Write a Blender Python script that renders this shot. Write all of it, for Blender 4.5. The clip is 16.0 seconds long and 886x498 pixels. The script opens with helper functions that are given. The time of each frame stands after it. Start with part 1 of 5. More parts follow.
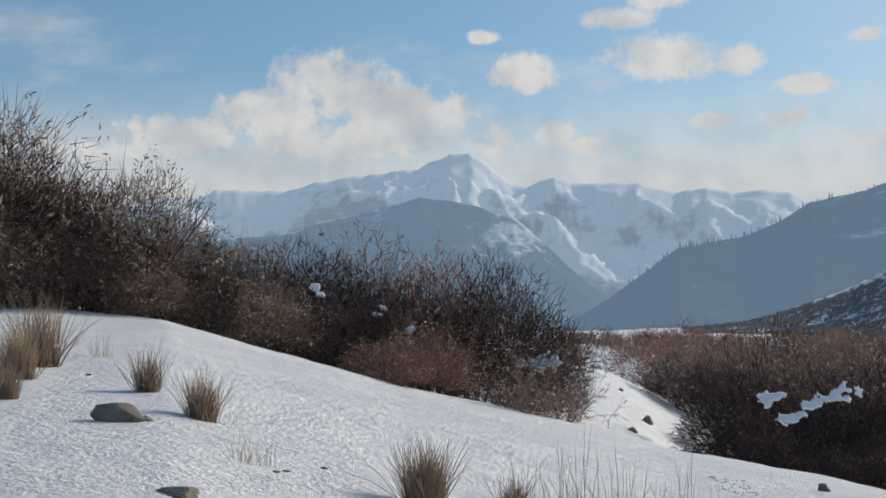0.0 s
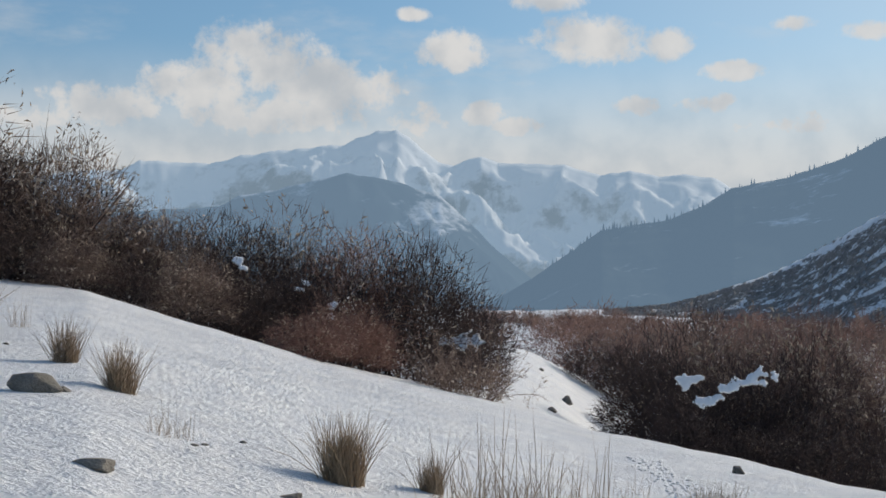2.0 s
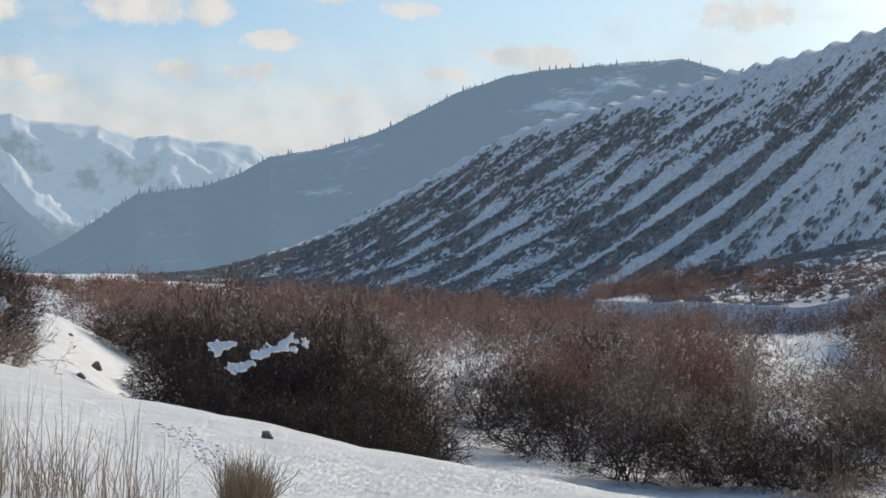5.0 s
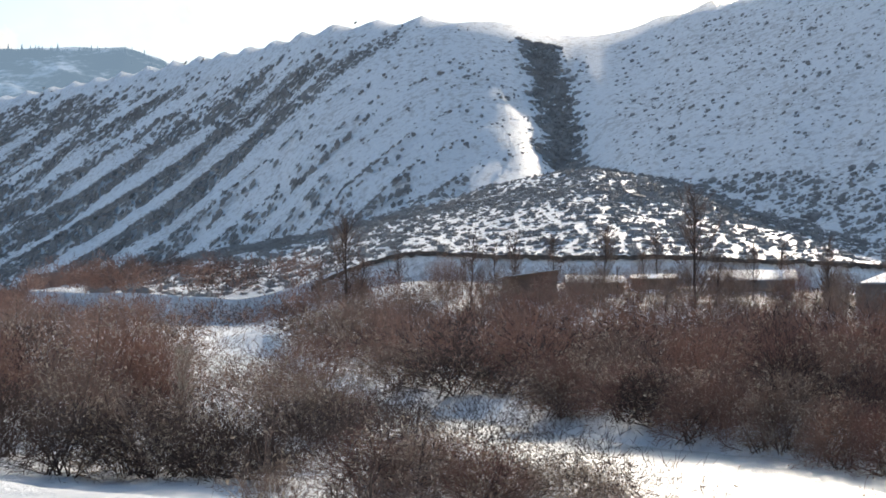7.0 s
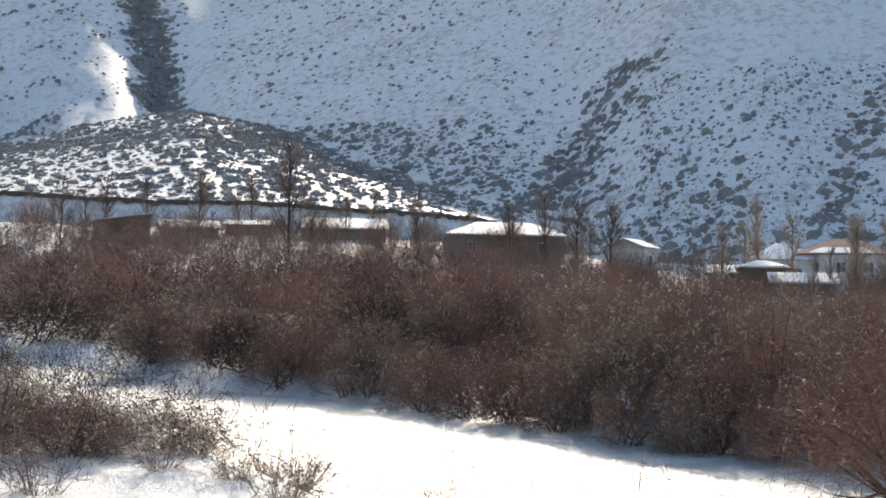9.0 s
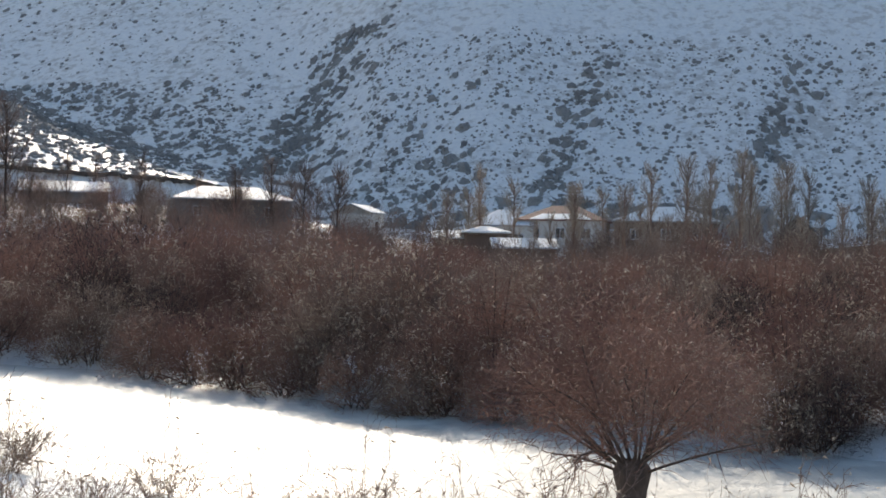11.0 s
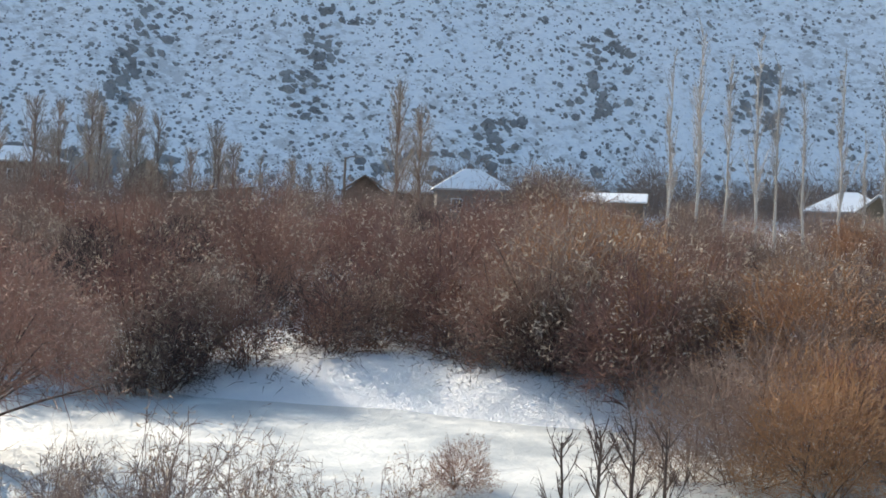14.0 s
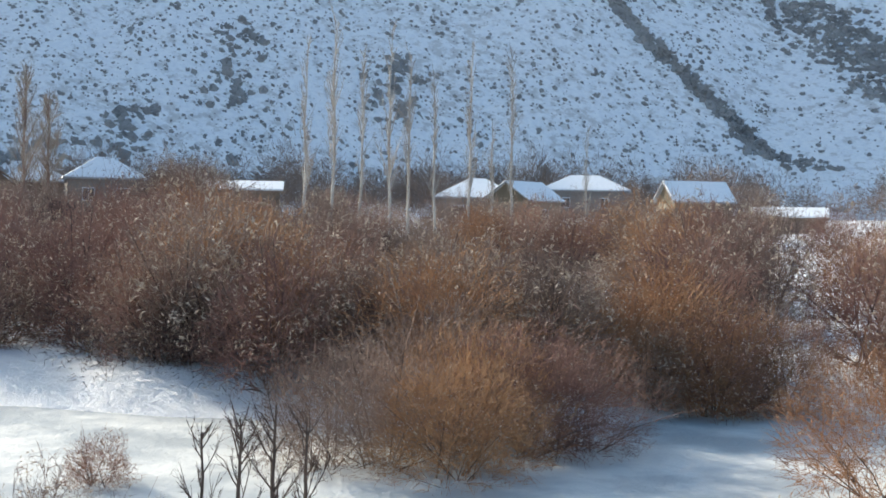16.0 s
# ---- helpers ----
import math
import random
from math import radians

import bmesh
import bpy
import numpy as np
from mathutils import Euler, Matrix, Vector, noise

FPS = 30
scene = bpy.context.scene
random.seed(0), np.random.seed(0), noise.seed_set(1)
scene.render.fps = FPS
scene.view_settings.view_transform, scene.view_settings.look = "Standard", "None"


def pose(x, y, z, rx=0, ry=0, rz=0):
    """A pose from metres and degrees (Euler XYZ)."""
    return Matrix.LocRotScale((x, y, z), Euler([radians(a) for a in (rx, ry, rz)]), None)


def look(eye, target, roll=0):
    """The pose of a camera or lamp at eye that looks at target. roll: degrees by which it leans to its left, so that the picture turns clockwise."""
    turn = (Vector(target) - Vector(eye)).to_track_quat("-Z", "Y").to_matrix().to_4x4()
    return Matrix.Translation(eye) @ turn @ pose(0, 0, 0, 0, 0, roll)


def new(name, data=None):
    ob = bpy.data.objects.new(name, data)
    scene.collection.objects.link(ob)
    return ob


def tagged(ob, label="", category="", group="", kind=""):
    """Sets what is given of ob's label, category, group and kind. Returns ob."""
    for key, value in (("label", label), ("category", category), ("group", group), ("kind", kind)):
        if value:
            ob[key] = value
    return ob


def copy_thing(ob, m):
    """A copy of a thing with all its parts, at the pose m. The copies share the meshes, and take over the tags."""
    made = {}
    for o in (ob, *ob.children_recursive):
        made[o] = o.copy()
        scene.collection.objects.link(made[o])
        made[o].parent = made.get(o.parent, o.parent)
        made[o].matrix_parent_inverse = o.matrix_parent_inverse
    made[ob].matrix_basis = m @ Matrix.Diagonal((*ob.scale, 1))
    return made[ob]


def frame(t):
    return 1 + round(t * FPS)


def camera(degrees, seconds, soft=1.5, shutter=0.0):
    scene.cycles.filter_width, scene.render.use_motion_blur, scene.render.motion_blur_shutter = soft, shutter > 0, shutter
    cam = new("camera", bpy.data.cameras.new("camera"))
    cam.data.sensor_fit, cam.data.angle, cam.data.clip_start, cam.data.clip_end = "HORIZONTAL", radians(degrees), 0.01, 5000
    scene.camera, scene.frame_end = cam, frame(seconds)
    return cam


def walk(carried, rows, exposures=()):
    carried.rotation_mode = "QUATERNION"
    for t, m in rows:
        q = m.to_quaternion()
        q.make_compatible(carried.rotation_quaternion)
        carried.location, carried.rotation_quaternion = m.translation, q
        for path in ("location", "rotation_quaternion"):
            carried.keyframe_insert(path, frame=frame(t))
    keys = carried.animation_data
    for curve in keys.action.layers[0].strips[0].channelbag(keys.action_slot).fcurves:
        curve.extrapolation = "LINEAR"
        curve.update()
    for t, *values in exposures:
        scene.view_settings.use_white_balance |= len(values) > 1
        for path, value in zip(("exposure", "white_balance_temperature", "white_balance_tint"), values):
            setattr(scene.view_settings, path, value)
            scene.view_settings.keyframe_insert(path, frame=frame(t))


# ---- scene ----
LENS = 32.66
EYE = (0.0, 0.0, 5.0)
# seconds, heading clockwise from +Y, tilt, roll
TURN = [
    (0.0, 36.22, 5.83, -0.77),
    (0.5, 36.24, 6.31, -0.55),
    (1.0, 36.34, 6.28, -0.63),
    (1.5, 37.45, 5.81, 0.79),
    (2.0, 39.09, 4.96, 0.35),
    (2.5, 42.73, 4.42, -0.30),
    (3.0, 47.27, 3.81, -0.86),
    (3.2, 48.97, 3.53, -0.93),
    (5.3, 60.34, 3.98, 1.21),
    (5.5, 64.53, 3.52, 1.11),
    (6.0, 71.60, 4.26, 1.29),
    (6.5, 74.39, 4.35, 1.55),
    (7.0, 77.66, 3.71, 0.49),
    (7.5, 80.26, 3.46, 0.67),
    (8.0, 85.18, 2.26, 0.83),
    (8.5, 88.64, 2.05, 0.72),
    (8.7, 90.59, 1.98, 0.90),
    (10.8, 101.19, 0.90, 0.78),
    (11.0, 103.31, 0.73, 1.03),
    (11.5, 109.89, 0.59, 1.30),
    (12.0, 112.88, 0.58, 1.47),
    (12.5, 119.70, -0.41, 1.72),
    (13.0, 123.41, -0.78, 1.68),
    (13.5, 125.73, -0.97, 1.41),
    (14.0, 127.66, -0.86, 1.77),
    (14.5, 130.16, -1.33, 1.63),
    (15.0, 136.01, -0.82, 1.03),
    (15.5, 138.51, -0.53, 0.99),
    (16.0, 141.35, -1.00, 1.02),
]


def aim(heading, tilt, roll):
    return pose(*EYE, 90 + tilt, 0, -heading) @ pose(0, 0, 0, 0, 0, roll)


cam = camera(LENS, 16.0, soft=1.7)
walk(cam, [(t, aim(h, p, r)) for t, h, p, r in TURN],
     exposures=[(0.0, -0.1, 6700, 11), (3.2, -0.1, 6700, 11), (5.5, 0.22, 7000, 11), (7.0, 0.6, 7100, 12), (8.5, 0.72, 7300, 12), (10.8, 0.5, 7200, 12), (11.5, 0.5, 7100, 12), (12.5, 0.85, 7100, 11), (14.0, 1.05, 7100, 10), (15.0, 1.1, 7000, 8), (16.0, 1.08, 6900, 8)])

# ---- world and sun ----
SUN_AZ, SUN_EL = 94.0, 26.0
SUN_WAY = Vector((math.sin(radians(SUN_AZ)) * math.cos(radians(SUN_EL)), math.cos(radians(SUN_AZ)) * math.cos(radians(SUN_EL)), math.sin(radians(SUN_EL))))
world = bpy.data.worlds.new("world")
scene.world = world
world.use_nodes = True


class Nodes:
    """Short hand for building a node tree."""

    def __init__(self, tree):
        self.tree = tree
        tree.nodes.clear()

    def add(self, kind, **settings):
        n = self.tree.nodes.new(kind)
        for key, value in settings.items():
            if key == "inputs":
                for k, v in value.items():
                    if isinstance(v, bpy.types.NodeSocket):
                        self.tree.links.new(v, n.inputs[k])
                    else:
                        n.inputs[k].default_value = v
            else:
                setattr(n, key, value)
        return n

    def math(self, op, a, b=0.0, c=0.0, clamp=False):
        return self.add("ShaderNodeMath", operation=op, use_clamp=clamp, inputs={0: a, 1: b, 2: c}).outputs[0]

    def mix(self, f, a, b):
        n = self.add("ShaderNodeMix", data_type="RGBA", inputs={0: f, 6: a, 7: b})
        return n.outputs[2]

    def noise(self, vec, scale, detail=4.0, rough=0.55):
        return self.add("ShaderNodeTexNoise", inputs={"Vector": vec, "Scale": scale, "Detail": detail, "Roughness": rough}).outputs[0]

    def span(self, v, lo, hi, a=0.0, b=1.0):
        return self.add("ShaderNodeMapRange", interpolation_type="SMOOTHSTEP",
                        inputs={0: v, 1: lo, 2: hi, 3: a, 4: b}).outputs[0]


def build_sky():
    n = Nodes(world.node_tree)
    sky = n.add("ShaderNodeTexSky", sky_type="NISHITA", sun_disc=False, sun_elevation=radians(SUN_EL),
                sun_rotation=radians(SUN_AZ), altitude=300.0, air_density=1.0, dust_density=1.5, ozone_density=1.0)
    way = n.add("ShaderNodeTexCoord").outputs["Generated"]
    xyz = n.add("ShaderNodeSeparateXYZ", inputs={0: way})
    az = n.math("MULTIPLY", n.math("ARCTAN2", xyz.outputs[0], xyz.outputs[1]), 180 / math.pi)
    el = n.math("MULTIPLY", n.math("ARCSINE", xyz.outputs[2]), 180 / math.pi)
    # heaped clouds: heading, height, half width, half height
    heaps = [(32.1, 11.8, 2.27, 1.50), (34.5, 10.9, 3.02, 1.33), (36.6, 10.8, 1.34, 1.11), (29.7, 10.7, 2.59, 1.11), (26.5, 10.1, 2.81, 0.77), (32.7, 9.9, 5.18, 0.96), (23.2, 9.5, 3.46, 0.53), (37.9, 9.8, 1.51, 0.86),
             (39.4, 12.4, 1.30, 0.73), (37.9, 13.8, 0.60, 0.24), (44.5, 12.8, 1.99, 0.86), (47.6, 12.6, 0.86, 0.56), (43.0, 14.3, 1.34, 0.41), (44.7, 15.0, 1.04, 0.51), (50.1, 11.5, 1.21, 0.30), (46.6, 10.3, 1.12, 0.43),
             (49.0, 10.3, 1.34, 0.43), (40.6, 10.0, 0.86, 0.51), (42.0, 9.6, 1.34, 0.39), (51.6, 9.5, 1.34, 0.39), (52.4, 13.2, 0.78, 0.28), (60.3, 10.9, 1.84, 0.64), (55.3, 12.8, 1.30, 0.34), (56.9, 10.4, 1.51, 0.39),
             (59.5, 11.1, 1.84, 0.51), (49.9, 11.6, 1.08, 0.30), (49.1, 10.4, 0.95, 0.32), (52.0, 9.5, 2.38, 0.47), (68.2, 12.5, 1.94, 0.64)]
    best = None
    for a, e, ra, re in heaps:
        u = n.math("DIVIDE", n.math("SUBTRACT", az, a), ra)
        v = n.math("DIVIDE", n.math("SUBTRACT", el, e), re)
        q = n.math("SUBTRACT", 1.0, n.math("ADD", n.math("MULTIPLY", u, u), n.math("MULTIPLY", v, v)))
        best = q if best is None else n.math("SMOOTH_MAX", best, q, 0.3)
    ragged = n.math("ADD", n.math("MULTIPLY", n.math("SUBTRACT", n.noise(way, 20.0, 3.0, 0.5), 0.5), 2.6), n.math("MULTIPLY", n.math("SUBTRACT", n.noise(way, 75.0, 7.0, 0.65), 0.5), 3.6))
    heap = n.span(n.math("ADD", n.math("MAXIMUM", best, -1.6), ragged), -0.55, 0.95, 0.0, 0.95)
    flat = n.add("ShaderNodeMapping", inputs={"Vector": way, "Scale": (1.0, 1.0, 3.2)}).outputs[0]
    wisps = n.noise(flat, 6.0, 7.0, 0.6)
    low = n.span(el, 7.5, 17.0, 0.30, 0.0)
    veil = n.span(n.math("ADD", wisps, low), 0.60, 0.92, 0.0, 0.6)
    haze = n.span(el, 7.5, 13.0, 0.92, 0.0)
    cover = n.math("MAXIMUM", n.math("MAXIMUM", heap, veil), haze)
    puff = n.noise(way, 25.0, 5.0, 0.5)
    to_sun = n.add("ShaderNodeVectorMath", operation="ADD", inputs={0: way, 1: (0.010, -0.006, 0.014)}).outputs[0]
    shade = n.span(n.math("SUBTRACT", puff, n.noise(to_sun, 25.0, 5.0, 0.5)), -0.30, 0.20)
    cloud = n.mix(n.math("MULTIPLY", shade, n.span(el, 8.0, 12.5, 0.75, 1.0)), (*CLOUD_DARK, 1), (*CLOUD_LIT, 1))
    both = n.mix(cover, n.add("ShaderNodeVectorMath", operation="MULTIPLY",
                              inputs={0: sky.outputs[0], 1: SKY_GAIN}).outputs[0], cloud)
    # thin cloud lit up round the sun
    near_sun = n.add("ShaderNodeVectorMath", operation="DOT_PRODUCT", inputs={0: way, 1: tuple(SUN_WAY)}).outputs["Value"]
    both = n.mix(n.span(near_sun, 0.55, 0.92, 0.0, 0.38), both, (0.62, 0.69, 0.75, 1))
    both = n.mix(n.span(near_sun, 0.88, 1.0, 0.0, 0.95), both, (1.25, 1.22, 1.15, 1))
    bg = n.add("ShaderNodeBackground", inputs={"Color": both, "Strength": 1.0})
    n.add("ShaderNodeOutputWorld", inputs={"Surface": bg.outputs[0]})


SKY_GAIN = (0.079, 0.108, 0.122)
CLOUD_DARK, CLOUD_LIT = (0.50, 0.54, 0.58), (0.74, 0.74, 0.73)
build_sky()
sun_data = bpy.data.lights.new("sun", "SUN")
sun_data.energy, sun_data.angle, sun_data.color = 3.6, radians(0.6), (1.0, 0.92, 0.80)
sun = new("sun", sun_data)
sun.matrix_world = look(tuple(SUN_WAY * 300), (0, 0, 0))


# ---- materials ----
def material(name, colours, scale=3.0, fine=40.0, rough=0.8, bump=0.3, depth=0.02, metallic=0.0, by_object=0.0, through_light=0.0, gloss=0.5):
    """A surface of two or three colours mixed by noise at two scales, with fine relief."""
    m = bpy.data.materials.new(name)
    m.use_nodes = True
    n = Nodes(m.node_tree)
    at = n.add("ShaderNodeNewGeometry").outputs["Position"]
    big, small = n.noise(at, scale, 4.0), n.noise(at, fine, 3.0)
    mixer = n.math("ADD", n.math("MULTIPLY", big, 0.65), n.math("MULTIPLY", small, 0.35))
    col = n.mix(n.span(mixer, 0.36, 0.64), (*colours[0], 1), (*colours[1], 1))
    if len(colours) > 2:
        col = n.mix(n.span(small, 0.52, 0.72), col, (*colours[2], 1))
    if by_object:
        rnd = n.add("ShaderNodeObjectInfo").outputs["Random"]
        hue = n.add("ShaderNodeHueSaturation", inputs={"Hue": n.math("ADD", 0.5 - by_object * 0.015, n.math("MULTIPLY", rnd, by_object * 0.03)),
                                                       "Value": n.math("ADD", 1 - by_object * 0.5, n.math("MULTIPLY", rnd, by_object)), "Color": col})
        col = hue.outputs[0]
    rel = n.add("ShaderNodeBump", inputs={"Strength": bump, "Distance": depth, "Height": n.math("ADD", big, small)})
    b = n.add("ShaderNodeBsdfPrincipled", inputs={"Base Color": col, "Roughness": rough, "Metallic": metallic, "Normal": rel.outputs[0], "Specular IOR Level": gloss})
    out = b.outputs[0]
    if through_light:
        t = n.add("ShaderNodeBsdfTranslucent", inputs={"Color": col})
        out = n.add("ShaderNodeMixShader", inputs={0: through_light, 1: out, 2: t.outputs[0]}).outputs[0]
    n.add("ShaderNodeOutputMaterial", inputs={"Surface": out})
    return m


def snow_material():
    m = bpy.data.materials.new("snow_ground")
    m.use_nodes = True
    n = Nodes(m.node_tree)
    at = n.add("ShaderNodeNewGeometry").outputs["Position"]
    xyz = n.add("ShaderNodeSeparateXYZ", inputs={0: at})
    crust, drift, patch = n.noise(at, 14.0, 5.0, 0.65), n.noise(at, 1.3, 4.0), n.noise(at, 0.045, 5.0, 0.62)
    tuft = n.noise(at, 0.55, 5.0, 0.7)
    white = n.mix(n.span(drift, 0.35, 0.65), (0.78, 0.80, 0.83, 1), (0.86, 0.87, 0.88, 1))
    # dry grass showing through on the slopes
    bare = n.math("MULTIPLY", n.span(n.math("ADD", tuft, n.math("MULTIPLY", patch, 0.35)), 0.66, 0.80), n.span(xyz.outputs[2], 6.0, 14.0, 0.05, 0.35))
    col = n.mix(bare, white, (0.20, 0.16, 0.12, 1))
    speck = n.span(n.noise(at, 3.7, 6.0, 0.75), 0.70, 0.76, 0.0, 0.55)
    col = n.mix(speck, col, (0.24, 0.19, 0.13, 1))
    relief = n.math("ADD", n.math("MULTIPLY", crust, 0.6), n.math("ADD", drift, n.math("ADD", n.math("MULTIPLY", n.noise(at, 5.0, 3.0), 0.5), n.math("MULTIPLY", n.noise(at, 34.0, 3.0), 0.22))))
    rel = n.add("ShaderNodeBump", inputs={"Strength": 0.9, "Distance": 0.13, "Height": relief})
    b = n.add("ShaderNodeBsdfPrincipled", inputs={"Base Color": col, "Roughness": 0.55, "Normal": rel.outputs[0], "Specular IOR Level": 0.12})
    n.add("ShaderNodeOutputMaterial", inputs={"Surface": b.outputs[0]})
    return m


def ice_material():
    m = bpy.data.materials.new("river_ice")
    m.use_nodes = True
    n = Nodes(m.node_tree)
    at = n.add("ShaderNodeNewGeometry").outputs["Position"]
    big, fine = n.noise(at, 0.5, 5.0, 0.6), n.noise(at, 9.0, 4.0, 0.6)
    col = n.mix(n.span(big, 0.38, 0.62), (0.42, 0.45, 0.46, 1), (0.66, 0.67, 0.65, 1))
    rel = n.add("ShaderNodeBump", inputs={"Strength": 0.7, "Distance": 0.10, "Height": n.math("ADD", n.noise(at, 1.6, 4.0), n.math("MULTIPLY", fine, 0.4))})
    b = n.add("ShaderNodeBsdfPrincipled", inputs={"Base Color": col, "Roughness": n.span(big, 0.35, 0.6, 0.42, 0.6), "Normal": rel.outputs[0], "Specular IOR Level": 0.3})
    n.add("ShaderNodeOutputMaterial", inputs={"Surface": b.outputs[0]})
    return m


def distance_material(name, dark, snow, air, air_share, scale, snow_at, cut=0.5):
    """A mountainside so far off that the air's haze is mixed in as glow."""
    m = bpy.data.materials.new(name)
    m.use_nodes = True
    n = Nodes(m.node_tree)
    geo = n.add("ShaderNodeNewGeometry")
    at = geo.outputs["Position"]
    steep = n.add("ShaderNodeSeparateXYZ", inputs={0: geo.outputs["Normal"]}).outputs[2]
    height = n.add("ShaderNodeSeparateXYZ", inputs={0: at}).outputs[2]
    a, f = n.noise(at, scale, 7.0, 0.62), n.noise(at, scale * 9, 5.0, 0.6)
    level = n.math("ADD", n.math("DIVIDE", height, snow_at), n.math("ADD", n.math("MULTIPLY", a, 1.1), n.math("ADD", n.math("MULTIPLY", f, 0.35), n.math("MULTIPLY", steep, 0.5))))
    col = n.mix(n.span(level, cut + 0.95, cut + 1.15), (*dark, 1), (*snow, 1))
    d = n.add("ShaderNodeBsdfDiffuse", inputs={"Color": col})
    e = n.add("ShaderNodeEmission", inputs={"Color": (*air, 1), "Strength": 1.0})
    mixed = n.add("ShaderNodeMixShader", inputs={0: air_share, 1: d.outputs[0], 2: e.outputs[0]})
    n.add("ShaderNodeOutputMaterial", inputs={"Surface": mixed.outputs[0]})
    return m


SNOW = snow_material()
ICE = ice_material()
SNOW_CAP = material("snow_cap", [(0.78, 0.80, 0.83), (0.86, 0.87, 0.88)], 3, 25, 0.6, 0.4, 0.03)
BARK_DARK = material("bark_dark", [(0.05, 0.034, 0.028), (0.10, 0.068, 0.054)], 4, 60, 0.85, 0.4, 0.01, by_object=0.3)
TWIG_RED = material("twig_red", [(0.165, 0.085, 0.066), (0.33, 0.175, 0.128)], 0.45, 12, 0.75, 0.1, 0.005, by_object=0.45)
TWIG_BROWN = material("twig_brown", [(0.145, 0.097, 0.078), (0.31, 0.21, 0.16)], 0.45, 12, 0.75, 0.1, 0.005, by_object=0.4)
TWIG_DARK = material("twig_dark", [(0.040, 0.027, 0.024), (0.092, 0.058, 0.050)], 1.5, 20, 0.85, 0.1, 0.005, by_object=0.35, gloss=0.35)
TWIG_ORANGE = material("twig_orange", [(0.29, 0.145, 0.066), (0.44, 0.225, 0.10)], 1.5, 20, 0.7, 0.1, 0.005, by_object=0.3)
TWIG_PALE = material("twig_pale", [(0.30, 0.25, 0.20), (0.42, 0.36, 0.30)], 1.5, 20, 0.75, 0.1, 0.005, by_object=0.2)
DRY_LEAF = material("dry_leaf", [(0.42, 0.33, 0.24), (0.64, 0.54, 0.43)], 2, 15, 0.7, 0.1, 0.005, through_light=0.3)
STRAW = material("straw", [(0.28, 0.20, 0.13), (0.46, 0.35, 0.235)], 3, 30, 0.7, 0.1, 0.004, by_object=0.2, through_light=0.25)
# dry shrub grey, lightened to put the hill's haze into the colour
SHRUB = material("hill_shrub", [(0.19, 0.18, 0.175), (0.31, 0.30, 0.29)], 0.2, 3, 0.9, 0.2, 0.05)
POPLAR = material("poplar_bark", [(0.34, 0.31, 0.275), (0.48, 0.45, 0.41), (0.18, 0.16, 0.14)], 1.2, 9, 0.75, 0.4, 0.02)
STONE = material("stone", [(0.13, 0.12, 0.10), (0.24, 0.22, 0.19), (0.08, 0.075, 0.07)], 5, 40, 0.85, 0.7, 0.02)
EARTH = material("earth", [(0.07, 0.05, 0.04), (0.13, 0.095, 0.07)], 1.0, 9, 0.9, 0.6, 0.05)


# ---- mesh helpers ----
def mesh_of(name, verts, faces, mat, smooth=False):
    me = bpy.data.meshes.new(name)
    me.from_pydata([tuple(v) for v in np.asarray(verts).tolist()], [], [tuple(f) for f in (faces.tolist() if hasattr(faces, "tolist") else faces)])
    me.materials.append(mat)
    if smooth:
        me.polygons.foreach_set("use_smooth", [True] * len(me.polygons))
    me.update()
    return me


def part(name, bm, mat, parent=None, label="", m=None, smooth=False):
    """Links a bmesh or a mesh as one object under a thing or a part."""
    if isinstance(bm, bpy.types.Mesh):
        me = bm
    else:
        me = bpy.data.meshes.new(name)
        bm.to_mesh(me)
        bm.free()
        me.materials.append(mat)
        if smooth:
            me.polygons.foreach_set("use_smooth", [True] * len(me.polygons))
    ob = new(name, me)
    if parent is not None:
        ob.parent = parent
    if m is not None:
        ob.matrix_basis = m
    if label:
        ob["label"] = label
    return ob


# The tables below give places on a drawn-out plan: heading on the plan, true heading, rise of the land in degrees.
UNFOLD = np.array([(-28, 21.2, 2.4), (-10, 31.76, 2.19), (8, 41.86, 2.02), (25, 51.43, 1.88), (40, 60.0, 1.65), (55, 68.3, 1.45), (70, 76.5, 1.38), (85, 86.0, 1.38),
                   (115, 101.9, 1.3), (140, 116.3, 1.5), (160, 127.8, 1.67), (180, 139.4, 1.65), (205, 153.5, 1.5), (332, 381.2, 2.4)])
STRETCH = 1.8


def heading(az):
    """True heading of a heading on the plan."""
    return np.interp((np.asarray(az, float) + 28) % 360 - 28, UNFOLD[:, 0], UNFOLD[:, 1])


def lift(az, d):
    """How far the land rises above the level plan."""
    return STRETCH * np.asarray(d) * np.tan(np.radians(np.interp((np.asarray(az, float) + 28) % 360 - 28, UNFOLD[:, 0], UNFOLD[:, 2])))


def spread(az, d):
    """True x and y of headings and distances on the plan."""
    a = np.radians(heading(az))
    return STRETCH * d * np.sin(a), STRETCH * d * np.cos(a)


def polar(az, d):
    x, y = spread(az, d)
    return float(x), float(y)


def on_plan(x, y):
    """Heading and distance on the plan of true x and y."""
    a = np.degrees(np.arctan2(x, y))
    a = np.where(a < UNFOLD[0, 1], a + 360, a)
    az = np.interp(a, UNFOLD[:, 1], UNFOLD[:, 0])
    return np.where(az > 300, az - 360, az), np.hypot(x, y) / STRETCH


def level(az, d):
    """x and y on the plan."""
    return d * np.sin(np.radians(az)), d * np.cos(np.radians(az))


def sight(az, d, el):
    """Height of the sight line that climbs el degrees on the plan."""
    return float(EYE[2] + d * math.tan(radians(el)) + lift(az, d))


def smooth01(u):
    u = np.clip(u, 0, 1)
    return u * u * (3 - 2 * u)


